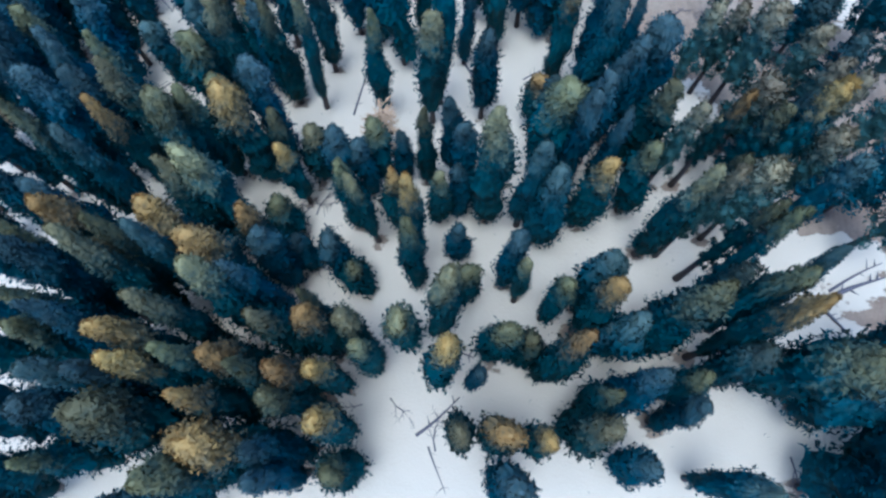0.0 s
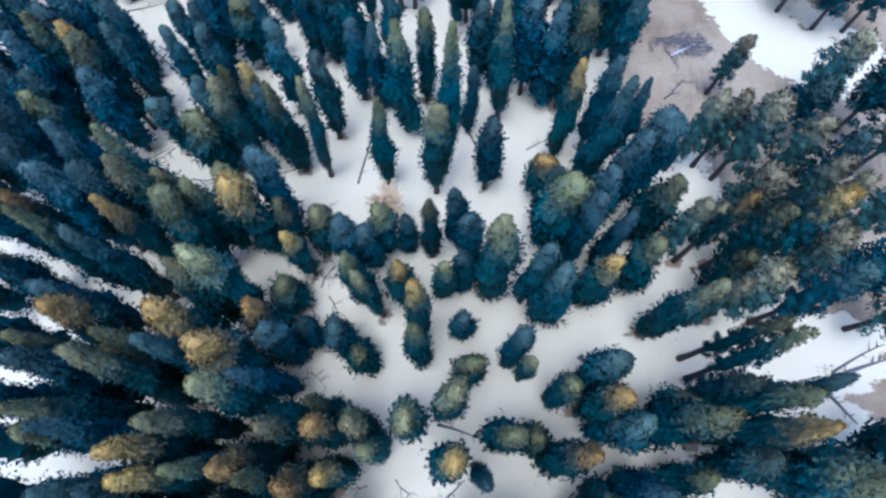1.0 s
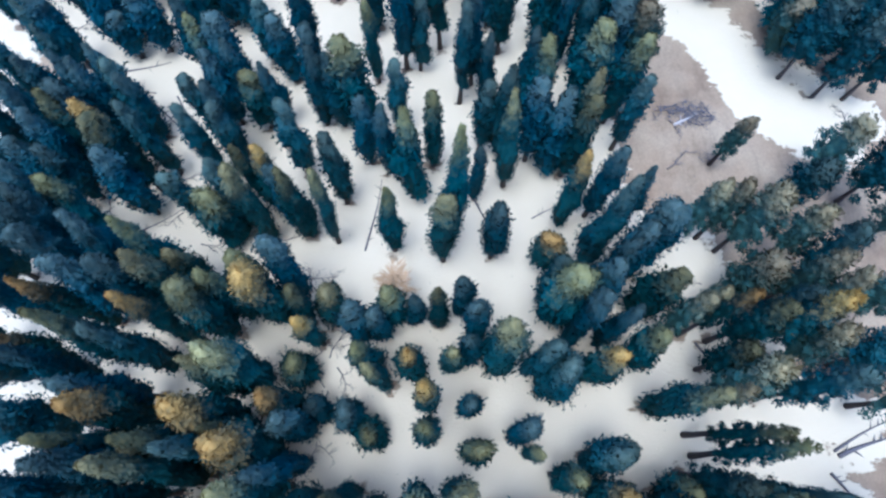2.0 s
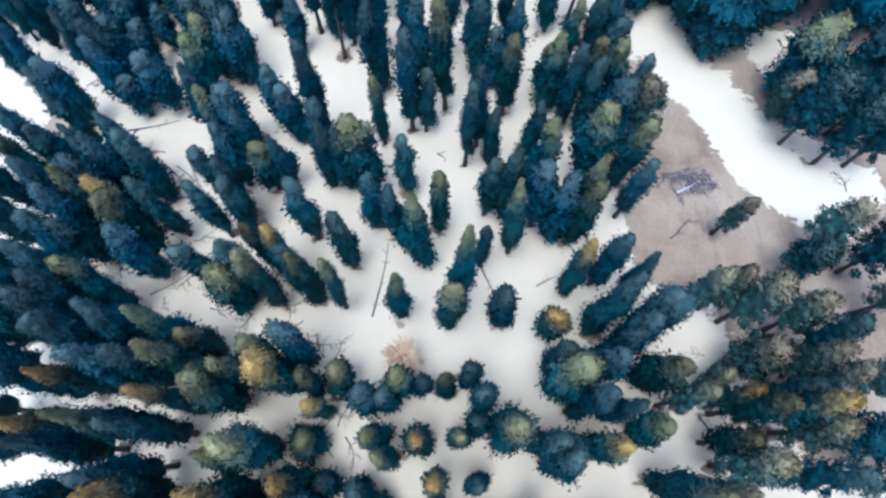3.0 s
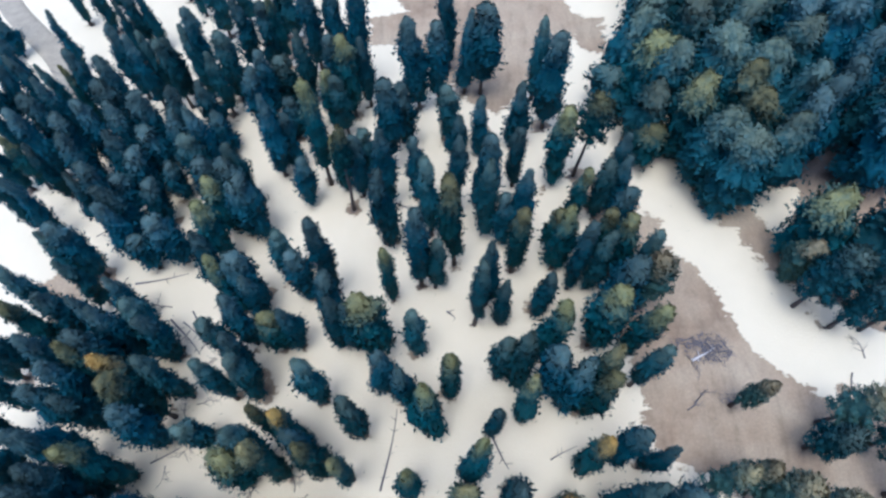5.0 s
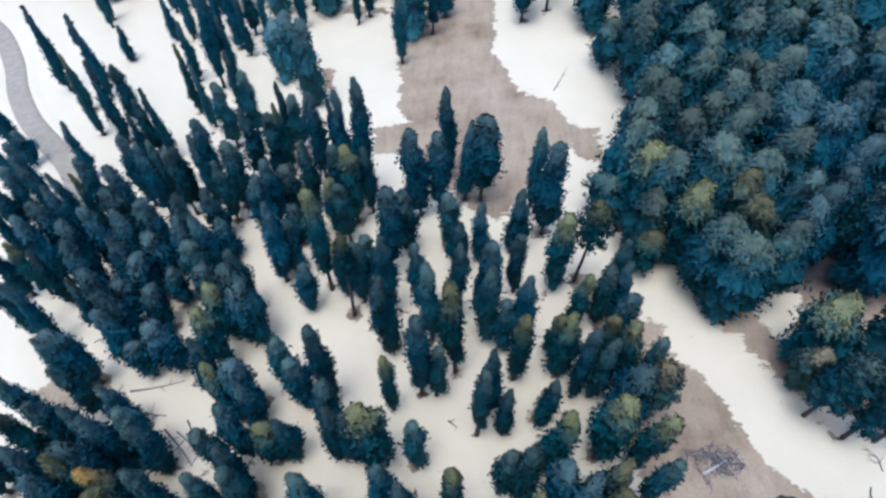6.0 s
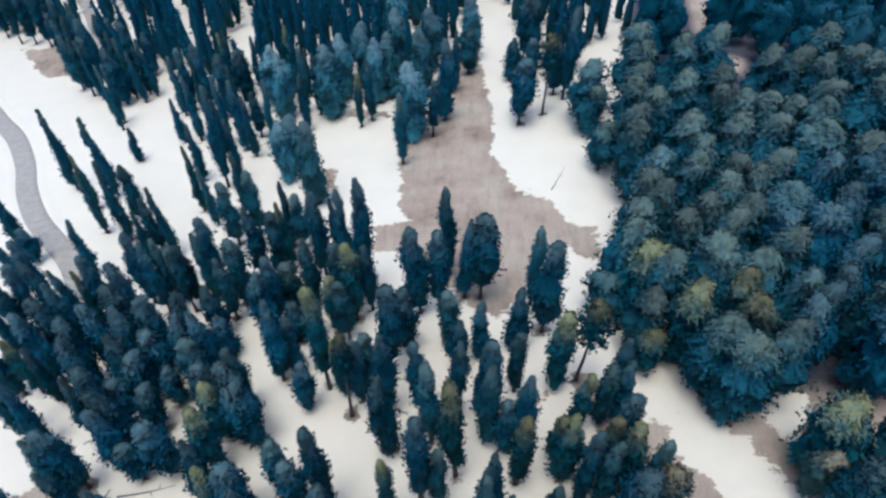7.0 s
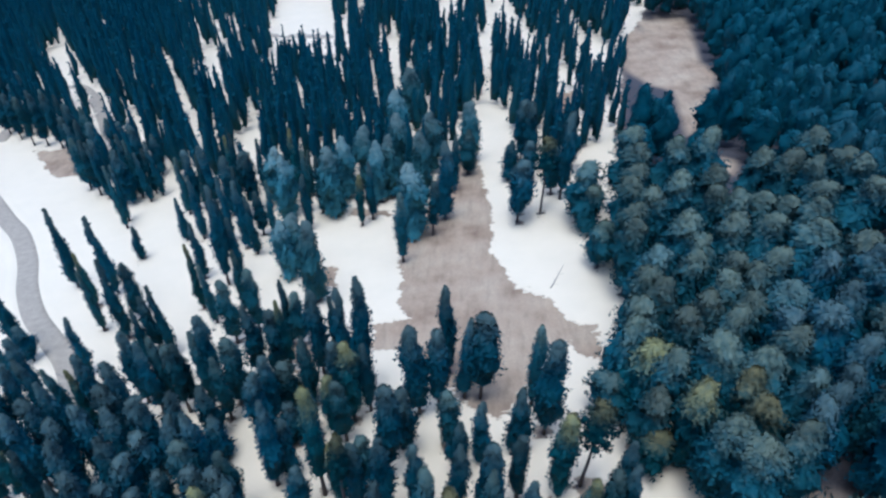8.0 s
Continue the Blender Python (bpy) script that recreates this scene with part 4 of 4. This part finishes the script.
def plant(x, y, h, r, kind, rnd):
    """One tree: an empty at its foot, a trunk and a crown."""
    pine = kind in "rkh" or x > 27
    cedar = kind == "c"
    root = new("pine_tree" if pine else "cedar_tree" if cedar else "fir_tree")
    root.location = (x, y, float(land(x, y)))
    root.rotation_euler = (rnd.gauss(0, 0.02), rnd.gauss(0, 0.02), rnd.uniform(0, 6.28))
    if pine:
        unit_h, trunk_mesh = 24.0, PINE_TRUNK
        crown_mesh = HIGH_PINE if kind == "h" else rnd.choice(SPARSE_PINES if 15 < y < 80 else BIG_PINES if r > 4.2 and y < 150 else PINES)
        unit_r = 4.6 if r > 4.2 and 80 <= y < 150 else 3.2
        tagged(root, PINE_LABEL[kind], "pine tree", "pines of the hillside")
    elif cedar:
        unit_h, unit_r, trunk_mesh, crown_mesh = 24.0, 3.2, PINE_TRUNK, rnd.choice(CEDARS)
        tagged(root, "broad grey-green cedar at the edge of the clearing", "cedar tree", "cedars of the snowy wood")
    else:
        unit_h, trunk_mesh = 30.0, FIR_TRUNK
        crown_mesh = rnd.choice(SPIRES if r < 2.0 and y > 140 and x < -50 or r < 1.4 and y > 110 else WIDE_FIRS if r > 2.35 and y < 55 else FIRS if y < 55 else MID_FIRS)
        unit_r = 2.9 if r > 2.35 and y < 55 else 2.0
        if kind == "t":
            root.name = "spruce_tree"
            tagged(root, FIR_LABEL[kind], "spruce tree", "spruces of the snowy wood")
        elif kind == "b":
            root.name = "cedar_tree"
            tagged(root, FIR_LABEL[kind], "cedar tree", "cedars of the snowy wood")
        else:
            tagged(root, FIR_LABEL[kind], "fir tree", "firs of the snowy wood")
    sxy = r * (1.18 if pine and y > 120 else 1.05 if pine else 0.98 if x < -15 and 18 < y < 75 else 1.06 if y < 55 else 1.05 if y < 130 else 1.0) / unit_r
    trunk = new("trunk", trunk_mesh)
    crown = new("crown", crown_mesh)
    thick = 0.55 + 0.45 * h / 30
    trunk.scale = (thick, thick, h / unit_h)
    slim = rnd.uniform(0.88, 1.12)
    crown.scale = (sxy * slim, sxy / slim, h / unit_h)
    for ob in (trunk, crown):
        ob.parent = root
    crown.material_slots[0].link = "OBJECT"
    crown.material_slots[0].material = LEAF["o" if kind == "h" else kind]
    return root


tree_rnd = random.Random(4)
for row in STANDS:
    plant(*row, tree_rnd)


# ---- the ground: one sheet, snow with bare earth showing through ----
def build_ground():
    def axis(lo, hi, step, far_lo, far_hi):
        mid = np.arange(lo, hi + 0.1, step)
        a, b, g = [], [], step
        while (a[-1] if a else lo) > far_lo:
            g *= 1.25
            a.append((a[-1] if a else lo) - g)
        g = step
        while (b[-1] if b else hi) < far_hi:
            g *= 1.25
            b.append((b[-1] if b else hi) + g)
        return np.concatenate([a[::-1], mid, b])

    xs, ys = axis(-160, 120, 1.0, -3500, 3500), axis(-30, 300, 1.0, -3500, 3500)
    x, y = np.meshgrid(xs, ys)
    nx, ny = len(xs), len(ys)
    x, y = x.ravel(), y.ravel()
    bare = inside(MEADOW, x, y)
    for poly in [SLOPE, PINE_WOOD] + GLADES:
        bare = np.maximum(bare, inside(poly, x, y))
    for poly in SMALL_BARE:
        bare = np.maximum(bare, inside(poly, x, y) - 0.6)
    dark_floor = np.clip(0.5 + 0.15 * inside(PINE_WOOD, x, y), 0, 1)
    for poly in GLADES:
        dark_floor = np.minimum(dark_floor, np.clip(0.5 - 0.3 * inside(poly, x, y), 0, 1))
    wells = np.full(x.shape, -9.0)
    for tx, ty, h, r, kind in STANDS:
        i0, i1 = np.searchsorted(xs, (tx - 6, tx + 6))
        j0, j1 = np.searchsorted(ys, (ty - 6, ty + 6))
        for j in range(j0, j1):
            s = slice(j * nx + i0, j * nx + i1)
            wells[s] = np.maximum(wells[s], (0.22 if ty < 62 else 0.4) * r + 0.05 - np.hypot(x[s] - tx, y[s] - ty))
    dark_floor = np.maximum(dark_floor, np.clip(0.5 + wells, 0, 1))
    bare = np.maximum(bare, wells)
    for poly in SNOW_PATCHES:
        bare = np.minimum(bare, -inside(poly, x, y))
    bare = np.clip(bare, -6, 6)
    z = land(x, y) - 0.12 * np.clip(0.5 + 0.5 * bare, 0, 1)
    near = road_distance(x, y)
    z = np.where(near < 5.5, z - 0.10 * np.clip((4.5 - near) / 1.5, 0, 1) + 0.3 * np.exp(-((near - 4.2) / 0.9) ** 2), z)
    me = bpy.data.meshes.new("ground")
    i = np.arange(nx * ny).reshape(ny, nx)
    quads = np.stack([i[:-1, :-1], i[:-1, 1:], i[1:, 1:], i[1:, :-1]], -1).reshape(-1, 4)
    me.vertices.add(nx * ny)
    me.vertices.foreach_set("co", np.stack([x, y, z], 1).astype(np.float32).ravel())
    me.loops.add(quads.size)
    me.loops.foreach_set("vertex_index", quads.astype(np.int32).ravel())
    me.polygons.add(len(quads))
    me.polygons.foreach_set("loop_start", np.arange(0, quads.size, 4, dtype=np.int32))
    me.update(calc_edges=True)
    for name, values in (("bare", bare), ("dark_floor", dark_floor)):
        me.attributes.new(name, "FLOAT", "POINT").data.foreach_set("value", values.astype(np.float32))
    me.materials.append(ground_material())
    me.shade_smooth()
    tagged(new("ground", me), "old snow over brown grass and bare earth on a forest slope", "ground", kind="structure")


build_ground()

ASPHALT = asphalt()


def build_road(line):
    d = np.gradient(line, axis=0)
    d /= np.hypot(d[:, 0], d[:, 1])[:, None]
    side = np.stack([d[:, 1], -d[:, 0]], 1)
    verts, faces = [], []
    across = (-1.0, -0.96, -0.5, 0.0, 0.5, 0.96, 1.0)
    for p, s in zip(line, side):
        for a in across:
            q = p + s * a * ROAD_HALF
            verts.append((q[0], q[1], float(land(q[0], q[1])) + (0.10 + 0.05 * (1 - a * a) if abs(a) < 0.99 else -0.15)))
    n = len(across)
    for i in range(len(line) - 1):
        for k in range(n - 1):
            faces.append((i * n + k, i * n + k + 1, (i + 1) * n + k + 1, (i + 1) * n + k))
    tagged(new("road", mesh_from("road", verts, faces, ASPHALT, True)), "narrow winding grey asphalt road cleared of snow", "road", kind="structure")


for line in ROADS:
    build_road(line)


# ---- far woods and unseen woods around: too many trees to count ----
def scatter(name, label, spots, shapes, mat):
    """Many far or unseen trees joined into one mesh."""
    rnd = np.random.default_rng(12)
    shapes = [(np.array(v, np.float32), f) for v, f, _ in shapes]
    vs, loops, starts, nv, nl = [], [], [], 0, 0
    packed = []
    for v, f in shapes:
        ls = np.array([k for q in f for k in q], np.int32)
        st = np.cumsum([0] + [len(q) for q in f[:-1]]).astype(np.int32)
        packed.append((v, ls, st))
    for x, y in spots:
        v, ls, st = packed[rnd.integers(len(packed))]
        a, s, w = rnd.uniform(0, 6.28), rnd.uniform(0.66, 1.2), rnd.uniform(0.8, 1.3)
        c, n = np.cos(a), np.sin(a)
        q = np.stack([(v[:, 0] * c - v[:, 1] * n) * w + x, (v[:, 0] * n + v[:, 1] * c) * w + y, v[:, 2] * s + land(x, y)], 1)
        vs.append(q)
        loops.append(ls + nv)
        starts.append(st + nl)
        nv += len(v)
        nl += len(ls)
    me = bpy.data.meshes.new(name)
    me.vertices.add(nv)
    me.vertices.foreach_set("co", np.concatenate(vs).astype(np.float32).ravel())
    me.loops.add(nl)
    me.loops.foreach_set("vertex_index", np.concatenate(loops))
    st = np.concatenate(starts)
    me.polygons.add(len(st))
    me.polygons.foreach_set("loop_start", st)
    me.update(calc_edges=True)
    me.shade_smooth()
    me.materials.append(mat)
    tagged(new(name, me), label, "forest", kind="stuff")


def spots(step, x0, x1, y0, y1, seed, accept):
    rnd = np.random.default_rng(seed)
    gx, gy = np.meshgrid(np.arange(x0, x1, step), np.arange(y0, y1, step))
    x = gx.ravel() + rnd.uniform(-0.42, 0.42, gx.size) * step
    y = gy.ravel() + rnd.uniform(-0.42, 0.42, gx.size) * step
    ok = accept(x, y, rnd)
    placed = np.array([(s[0], s[1]) for s in STANDS])
    ok &= np.min(np.hypot(x[:, None] - placed[:, 0], y[:, None] - placed[:, 1]), 1) > 3.4
    return list(zip(x[ok], y[ok]))


def off_open(x, y, margin=1.5):
    ok = np.ones(x.shape, bool)
    for poly in OPEN_SNOW + GLADES + SNOW_PATCHES + SMALL_BARE[2:4] + SMALL_BARE[6:]:
        ok &= inside(poly, x, y) < -margin
    ok &= road_distance(x, y) > 5.0
    # no trees on the camera's last lines of sight to clearings and roads
    dx, dy = x + 4, y - 42
    d = np.hypot(dx, dy)
    for k in (10, 20, 30, 40, 50):
        px, py = x + k * dx / d, y + k * dy / d
        for poly in GLADES + OPEN_SNOW[2:4]:
            ok &= inside(poly, px, py) < 1
        for line in ROADS[1:]:
            for qx, qy in line[::3]:
                ok &= np.hypot(px - qx, py - qy) > 2.6 * (k < 15)
    return ok


def far_firs(x, y, rnd):
    behind = y > 225
    # unseen trees behind and beside the view, added for shade and fullness
    around = (y < -10) | (np.abs(x + 4) > 78 + 0.78 * np.clip(y - 20, 0, 400))
    gap = np.sin(x * 0.21 + 2 * np.sin(y * 0.02)) + 0.6 * np.sin(x * 0.083 + y * 0.031) + rnd.uniform(-0.6, 0.6, x.size)
    view = np.abs(x + 4) < 0.78 * (y - 35) + 60
    far = behind & (gap < 1.0 - 0.5 * (y > 330) * (x > -130) - 0.35 * (y > 290) * (x > -15)) & view
    return (far | (around & (np.hypot(x, y) < 190) & (rnd.uniform(0, 1, x.size) < 0.4))) & off_open(x, y) & (inside(PINE_WOOD, x, y) < 0)


def far_pines(x, y, rnd):
    wood = (inside(PINE_WOOD, x, y) > 1) & (x < 0.75 * (y - 35) + 60) & ((y > 215) | (x > 95))
    return wood & off_open(x, y, 1.0)


scatter("far_fir_wood", "dense dark blue-green fir wood on the far slope, and unseen shade trees around", spots(6.5, -430, 330, -130, 680, 3, far_firs),
        [full_crown(90 + i, height=22 + 1.5 * i, radius=2.0, low=2.0, point=0.55 + 0.08 * i, amp=0.6, lump=2.0, rings=7, sides=6, sprays=56, size=1.1) for i in range(6)], LEAF["t"])
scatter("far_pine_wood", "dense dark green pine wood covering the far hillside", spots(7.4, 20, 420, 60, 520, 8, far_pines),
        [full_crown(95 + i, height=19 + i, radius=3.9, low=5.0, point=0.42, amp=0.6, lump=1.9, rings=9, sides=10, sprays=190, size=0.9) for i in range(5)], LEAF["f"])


# ---- fallen wood, snags and twigs ----
def on_land(x, y, up=0.0):
    return Vector((x, y, float(land(x, y)) + up))


def fallen_log(x0, y0, x1, y1, radius, mat, label, stubs=4, seed=0):
    """A trunk lying on the ground, bent a little, with broken stubs."""
    rnd = random.Random(seed)
    a, b = on_land(x0, y0, radius * 0.7), on_land(x1, y1, radius * 0.5)
    along = b - a
    side = along.cross(Vector((0, 0, 1))).normalized()
    root = new("fallen_log")
    root.location = a
    pts = []
    for i in range(8):
        t = i / 7
        q = a + along * t + side * (math.sin(t * 3.1 + seed) * 0.03 * along.length)
        q.z = float(land(q.x, q.y)) + radius * 0.7 * (1 - 0.5 * t)
        pts.append(tuple(q - a))
    trunk = new("trunk", mesh_from("log_trunk", *tube(pts, [radius * (1 - 0.75 * i / 7) for i in range(8)], 9), mat, True))
    trunk.parent = root
    for k in range(stubs):
        i = rnd.randint(1, 6)
        p = Vector(pts[i])
        d = (side * rnd.choice((-1, 1)) + along.normalized() * 0.5 + Vector((0, 0, rnd.uniform(0.1, 0.5)))).normalized() * rnd.uniform(0.5, 1.5)
        stub = new("branch_stub", mesh_from("branch_stub", *tube([tuple(p), tuple(p + d * 0.5 + Vector((0, 0, 0.05))), tuple(p + d)], [radius * 0.35, radius * 0.25, radius * 0.06], 5), mat, True))
        stub.parent = root
    tagged(root, label, "log")


DARK_LOG = "dark fallen tree trunk lying on the snow"
for n, row in enumerate([(-61.0, 85.7, -51.2, 87.5), (22.8, 163.6, 27.8, 172.9), (-3.3, 77.8, -1.8, 76.3), (-1.3, 12.6, 3.9, 10.8),
                         (11.9, 52.3, 15.8, 54.4), (2.8, 56.9, 5.9, 51.2), (-50.3, 52.9, -44.2, 56.8), (32.9, 33.0, 37.1, 26.6),
                         (-12.8, 101.1, -10.6, 99.5), (47.6, 18.7, 54.9, 22.1), (48.1, 17.9, 54.5, 20.3), (46.6, 15.9, 49.4, 12.5),
                         (46.1, 9.5, 51.7, 9.4), (-3.3, 1.5, 2.1, 5.9), (-1.6, 0.2, 0.1, -5.2), (-52.4, 78.2, -46.0, 71.1),
                         (-50.2, 77.5, -43.5, 71.5), (-49.0, 79.5, -44.8, 73.0), (45.8, 42.5, 50.0, 43.8)]):
    fallen_log(*row, (0.2, 0.13, 0.16, 0.22, 0.12)[n % 5] * (1.7 if row[0] > 44 else 1.0), DEAD_WOOD, DARK_LOG, 4, n)
fallen_log(33.7, 66.4, 37.6, 68.6, 0.26, GREY_WOOD, "pale weathered log lying on the brown slope", 3, 31)
fallen_log(-13.2, 48.3, -11.6, 60.9, 0.17, DEAD_WOOD, "long thin bare trunk lying on the snow", 9, 37)


def fallen_branch(x, y, turn, size, seed):
    """A dead bough with its twigs, flat on the ground."""
    rnd = random.Random(seed)
    parts = []

    def limb(p, ang, length, r, depth):
        pts = [p]
        a = ang
        for i in range(3):
            a += rnd.uniform(-0.35, 0.35)
            q = pts[-1] + Vector((math.cos(a), math.sin(a), 0)) * length / 3
            q.z = float(land(q.x + x, q.y + y)) - float(land(x, y)) + r + rnd.uniform(0.0, 0.12) * length / 3
            pts.append(q)
        parts.append(tube([tuple(q) for q in pts], [r, r * 0.8, r * 0.55, r * 0.15], 5))
        if depth:
            for k in range(5):
                limb(pts[1 + k % 3].copy(), ang + rnd.choice((-1, 1)) * rnd.uniform(0.4, 1.1), length * rnd.uniform(0.3, 0.55), r * 0.5, depth - 1)

    limb(Vector((0, 0, 0.06)), turn, size, 0.028 * size, 2)
    ob = new("fallen_branch", mesh_from("fallen_branch", *join(parts), DEAD_WOOD, True))
    ob.location = on_land(x, y)
    tagged(ob, "dead dark bough with bare twigs lying on the snow", "branch", "fallen branches")


for n, (bx, by) in enumerate([(-61, 58.8), (-55.9, 56.1), (-23.6, 46), (-21.1, 30.8), (-18.5, 28.8), (49, 44.6), (60.4, 66.9), (57.6, 64.5),
                              (35.3, 67.9), (34.2, 69.0), (36.4, 69.6), (-17.8, 31.6), (-15, 33.6), (-18.5, 19.5), (-18.2, 27.4), (-48.6, 75.9), (-46.3, 71.4),
                              (-10, 5.2), (-6.5, 5.9), (-0.9, -0.4), (-12.8, 3.9), (-21.7, -0.5), (-27.2, 3.3), (39.3, -1), (-45.1, 80.1),
                              (-86.6, 143.9), (-97.1, 144.9), (58.4, 78.5), (-19.5, 23.5), (-20.0, 21.0), (40.3, 60.1), (-18.9, 25.4), (-19.4, 17.9),
                              (-24.5, 48.0), (-22.2, 44.2), (-20.6, 42.0), (-57.5, 60.5), (-53.0, 58.0), (-20.2, 29.9), (-16.6, 30.2), (-24.0, 1.0), (-25.6, -1.5),
                              (-44.6, 62.4), (-38.5, 54.2), (-34.2, 50.3), (-44.6, 68.8), (-30.1, 46.5), (-28.7, 51.1), (-75.3, 91.8), (-62.9, 87.2), (-71.9, 96.8), (-52.9, 80.6), (-35.6, 46.6), (-26.6, 48.3), (-43.6, 56.3), (-39.9, 50.4), (-24.5, 45.5), (-47.8, 52.5), (-18.9, 41.9), (-58.4, 35.0), (-35.0, 29.6), (-46.3, 60.4), (-32.7, 49.3), (31.8, 58.9), (34.7, 41.1), (33.2, 67.2), (35.9, 66.9), (34.8, 70.4), (37.8, 67.9)]):
    fallen_branch(bx, by, n * 2.4, 2.2 + (n % 4) * 0.6, 200 + n)


def brush_pile(x, y, reach, count, seed):
    """Cut boughs and dead twigs heaped on the bare slope."""
    rnd = random.Random(seed)
    parts = []
    for _ in range(count):
        a, d = rnd.uniform(0, 6.28), reach * math.sqrt(rnd.random())
        px, py = d * math.cos(a), 0.7 * d * math.sin(a)
        w, l = rnd.uniform(0, 6.28), rnd.uniform(0.5, 1.5)
        high = 0.55 * (1 - d / reach) * rnd.random()
        p = on_land(x + px, y + py, 0.05 + high) - on_land(x, y)
        q = on_land(x + px + l * math.cos(w), y + py + l * math.sin(w), 0.05 + high * rnd.random()) - on_land(x, y)
        m = (p + q) / 2 + Vector((rnd.uniform(-0.15, 0.15), rnd.uniform(-0.15, 0.15), 0.1))
        parts.append(tube([tuple(p), tuple(m), tuple(q)], [0.05, 0.04, 0.012], 4))
    ob = new("brush_pile", mesh_from("brush_pile", *join(parts), DEAD_WOOD))
    ob.location = on_land(x, y)
    tagged(ob, "low heap of grey-brown dead twigs on the slope", "brush pile", kind="stuff")


brush_pile(36.6, 68.4, 3.6, 240, 5)


def larch(x, y, height):
    """A dry, leafless larch: a thin stem with long pale twiggy boughs."""
    rnd = random.Random(77)
    root = new("larch_tree")
    root.location = on_land(x, y)
    stem = new("trunk", mesh_from("larch_trunk", *tube([(0, 0, -0.4), (0.05, 0, height * 0.4), (0, 0.05, height * 0.8), (0, 0, height)], [0.2, 0.15, 0.08, 0.02], 7), PALE_TWIG, True))
    stem.parent = root
    parts = []
    for k in range(100):
        z = height * rnd.uniform(0.25, 0.99)
        a = k * 2.4
        l = 3.0 * (1 - 0.4 * z / height) * rnd.uniform(0.6, 1.2) + 0.3
        d = Vector((math.cos(a), math.sin(a), 0.12))
        p = Vector((0, 0, z))
        parts.append(tube([tuple(p), tuple(p + d * l * 0.6), tuple(p + d * l + Vector((0, 0, -0.1)))], [0.07, 0.05, 0.02], 4))
        for j in range(9):
            q = p + d * l * rnd.uniform(0.3, 1)
            w = Vector((math.cos(a + rnd.uniform(-1.2, 1.2)), math.sin(a + rnd.uniform(-1.2, 1.2)), rnd.uniform(-0.3, 0.3))) * rnd.uniform(0.3, 0.75)
            parts.append(tube([tuple(q), tuple(q + w)], [0.06, 0.02], 3))
    crown = new("crown", mesh_from("larch_crown", *join(parts), PALE_TWIG))
    crown.parent = root
    tagged(root, "pale straw-coloured dry larch alone on the snow", "larch tree")


larch(-8.0, 40.6, 15.0)


def twigs():
    """Small broken twigs and cones strewn over the snow."""
    rnd = random.Random(9)
    parts = []
    for k in range(900):
        row = STANDS[rnd.randrange(len(STANDS))]
        a, d = rnd.uniform(0, 6.28), row[3] * rnd.uniform(0.8, 2.6)
        x, y = row[0] + d * math.cos(a), row[1] + d * math.sin(a)
        w = rnd.uniform(0, 6.28)
        l = rnd.uniform(0.12, 0.5)
        p = on_land(x, y, 0.03)
        q = on_land(x + l * math.cos(w), y + l * math.sin(w), 0.05)
        parts.append(tube([tuple(p), tuple(q)], [rnd.uniform(0.02, 0.06), 0.015], 4))
    tagged(new("twig_litter", mesh_from("twig_litter", *join(parts), DEAD_WOOD)), "small dark twigs and cones strewn over the snow", "twigs", kind="stuff")


twigs()
